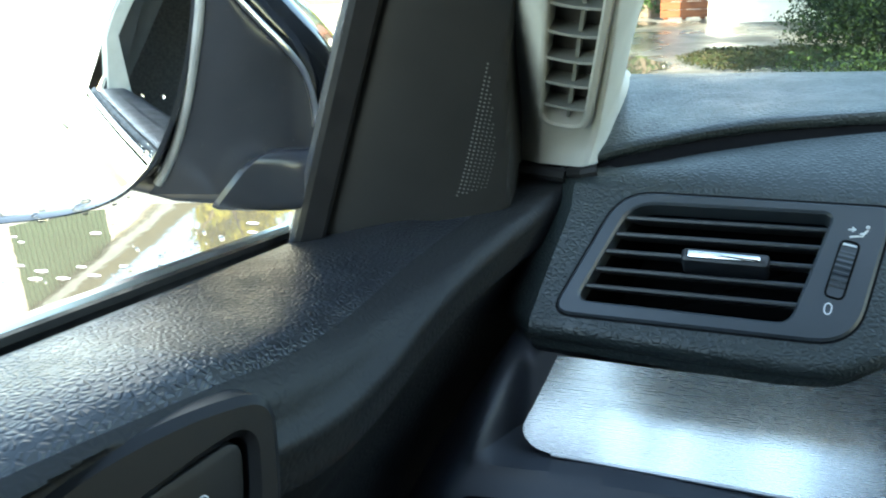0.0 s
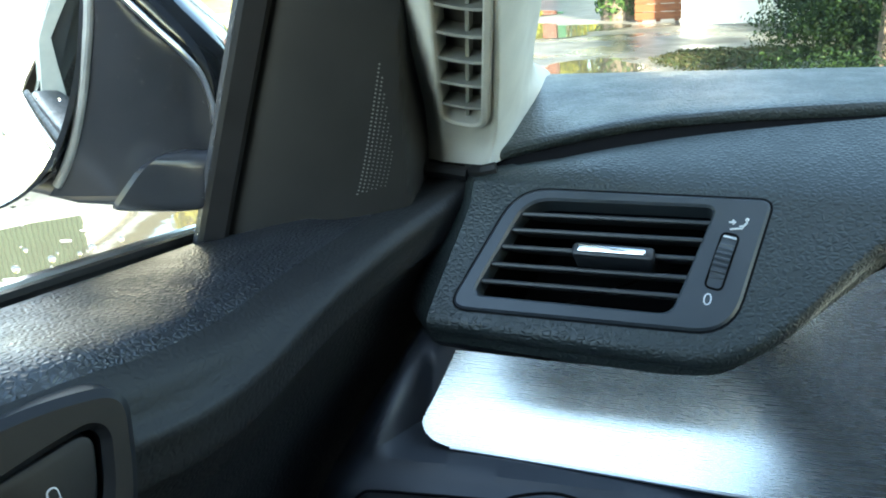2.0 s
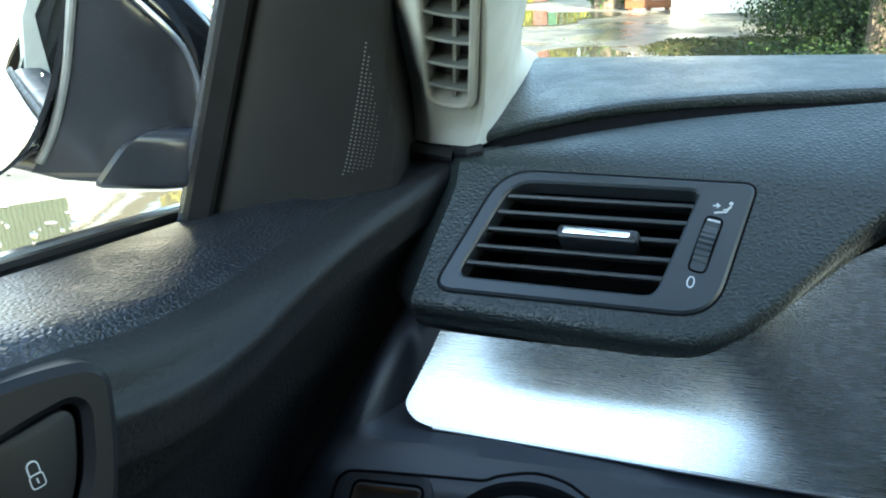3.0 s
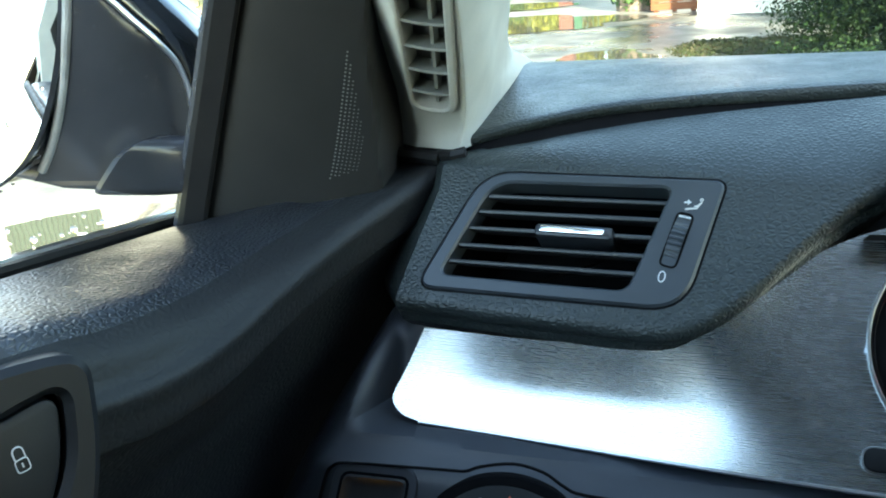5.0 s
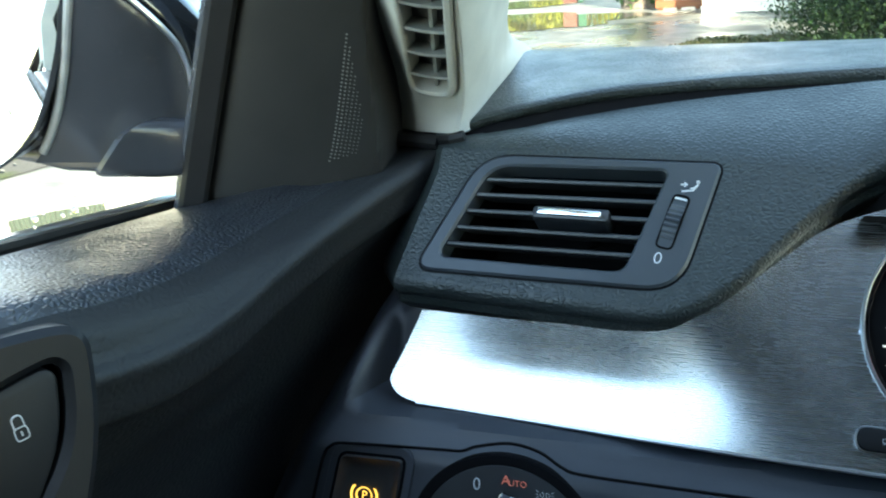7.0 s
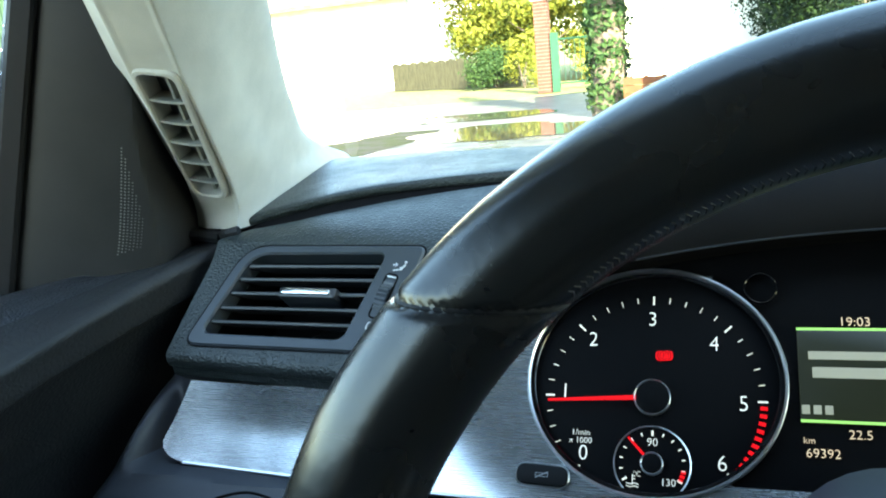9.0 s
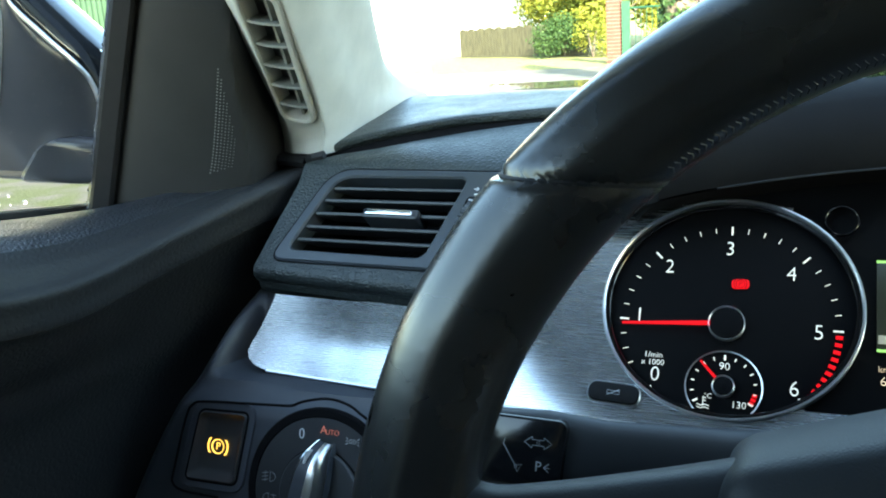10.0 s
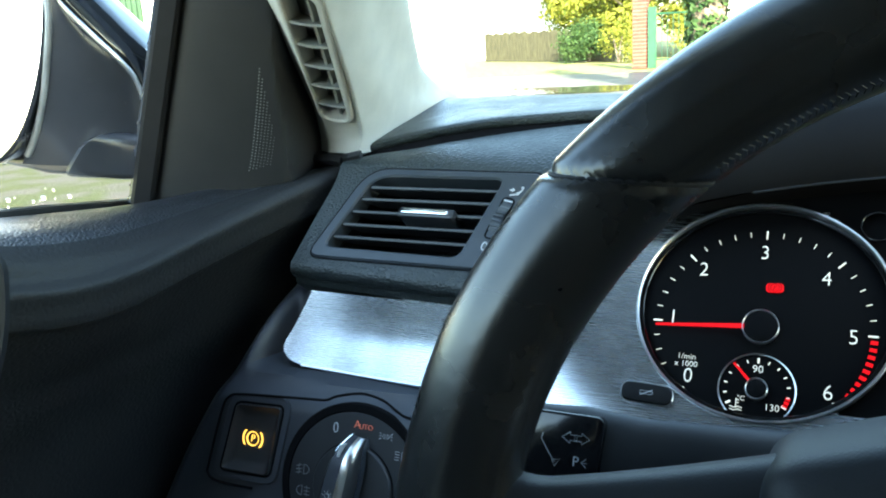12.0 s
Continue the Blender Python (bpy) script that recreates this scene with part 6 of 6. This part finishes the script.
def slab(us, y0, y1, lo, hi, name, material, label=""):
    bm = loft([[Vector((u, y0, ridge(u) + lo)), Vector((u, y1, ridge(u) + lo)), Vector((u, y1, ridge(u) + hi)), Vector((u, y0, ridge(u) + hi))] for u in us], cap0=True, cap1=True)
    bm.transform(BM)
    return part(name, bm, material, ba, label, smooth=False)


gw = loft([[Vector((u, 0, 0)), Vector((u, 8, 0)), Vector((u, 8, ridge(u))), Vector((u, 0, ridge(u)))] for u in (-7.6, -2.0, 3.6)], cap0=True, cap1=True)
gw.transform(BM)
part("wall", gw, "render", ba, "pale rendered gable wall", smooth=False)
gd = sheet(lambda a, b: Vector((-1.13 + 2.26 * a, -0.08 + 0.03 * math.sin(a * 19 * 6.283), (ridge(-1.13 + 2.26 * a) - 0.1) * b)), 228, 1)
gd.transform(BM)
part("door", gd, "corrugated", ba, "tall green corrugated metal door")
for u in (-1.26, 1.14):
    jb = box(bmesh.new(), u, u + 0.12, -0.12, 0.0, 0, ridge(u) - 0.1)
    jb.transform(BM)
    part("door_post", jb, "concrete", ba, smooth=False)
slab((-8.2, -2.0, 4.2), -0.35, -0.05, -0.12, 0.16, "verge_board", "verge", "grey verge board along the gable")
slab((-8.2, -2.0, 4.2), -0.4, 8.3, 0.17, 0.6, "roof", "timber", "dark brown roof edge")
tree("garden_tree", -15.2, 20.6, 8.0, 2.0, "yellow", 15, "tall yellow-green tree beside the barn", 9000, 0.12, 0.45)

tree("garden_tree", -7.3, 28.2, 6.5, 2.6, "leaf", 11, "sunlit broadleaf tree behind the fence", 20000, 0.09, 0.12)
tree("garden_tree", -5.75, 26.0, 5.5, 1.7, "leaf", 12, "slim yellow-green sunlit tree", 14000, 0.08, 0.1)
tree("garden_tree", -14.1, 43, 9, 4.2, "leaf", 13, "broad sunlit tree behind the pale house", 7000, 0.22, 0.2)
tree("garden_tree", -3.9, 35, 8, 3.2, "leaf", 14, "sunlit tree behind the gate", 14000, 0.12, 0.15)
bush("hedge_shrub", -7.15, 25.4, 1.6, 0.8, 1.3, "ivy", 21, "dark green shrub before the fence")
bush("hedge_shrub", -6.0, 24.2, 1.1, 0.7, 1.2, "leaf", 22, "sunlit shrub beside the gate pillar", 1800)
bush("garden_shrub", -3.4, 21.6, 0.9, 0.6, 1.1, "yellow", 23, "yellow-green shrub behind the green gate", 1500)
bush("verge_shrub", -10.4, 9.2, 1.6, 1.0, 0.9, "yellow", 25, "yellow-green shrub on the verge", 1500)

# dense conifer beside the drive
co = thing("conifer", (0.8, 10.5, 0), "dense dark green conifer hedge plant", "conifer")
part("trunk", tube([(0.8, 10.5, 0), (0.8, 10.5, 3.4)], lambda k: 0.09 * (1 - 0.7 * k), 8), "bark", co)
q = random.Random(8)
cb = []
for i in range(60):
    z = 3.7 * (i + 0.5) / 60
    rr = 1.0 * (1 - (z / 4.1) ** 2) ** 0.5
    a = q.uniform(0, 6.28)
    cb.append(((0.8 + math.cos(a) * rr * 0.62, 10.5 + math.sin(a) * rr * 0.62, z), (0.42 * rr + 0.1, 0.42 * rr + 0.1, 0.34)))
foliage("sprays", co, cb, "conifer", 52000, 0.036, 9)
# hedge row behind it and rough verge on the right
for i in range(5):
    bush("laurel", 2.0 + 1.1 * i, 10.9 + 0.3 * i, 1.2, 1.0, 2.9, "conifer", 40 + i, "tall dark evergreen shrub", 4000, 0.06)
vg = thing("rough_verge", (-1.2, 7.4, 0), "rough verge of stones and weeds before the car", "verge", kind="stuff")
foliage("weeds", vg, [((-1.05 + 0.14 * i, 5.75 + 0.22 * (i % 4), 0.02), (0.28, 0.28, 0.035)) for i in range(7)], "weed", 5000, 0.011, 31)
foliage("grass_tufts", vg, [((-1.0 + 0.11 * i, 8.1 + 0.33 * math.sin(2.4 * i), 0.015), (0.3, 0.42, 0.05)) for i in range(10)], "weed", 16000, 0.016, 33)
nc = thing("conifer", (0.5, 6.5, 0), "broad dark green conifer beside the drive", "conifer")
part("trunk", tube([(0.5, 6.5, 0), (0.5, 6.5, 2.6)], lambda k: 0.08 * (1 - 0.7 * k), 8), "bark", nc)
cb = []
for i in range(46):
    z = 2.7 * (i + 0.5) / 46
    rr = 0.95 * (1 - (z / 3.0) ** 2) ** 0.5
    a = q.uniform(0, 6.28)
    cb.append(((0.5 + math.cos(a) * rr * 0.62, 6.5 + math.sin(a) * rr * 0.62, z), (0.4 * rr + 0.08, 0.4 * rr + 0.08, 0.26)))
foliage("sprays", nc, cb, "conifer", 75000, 0.017, 19)
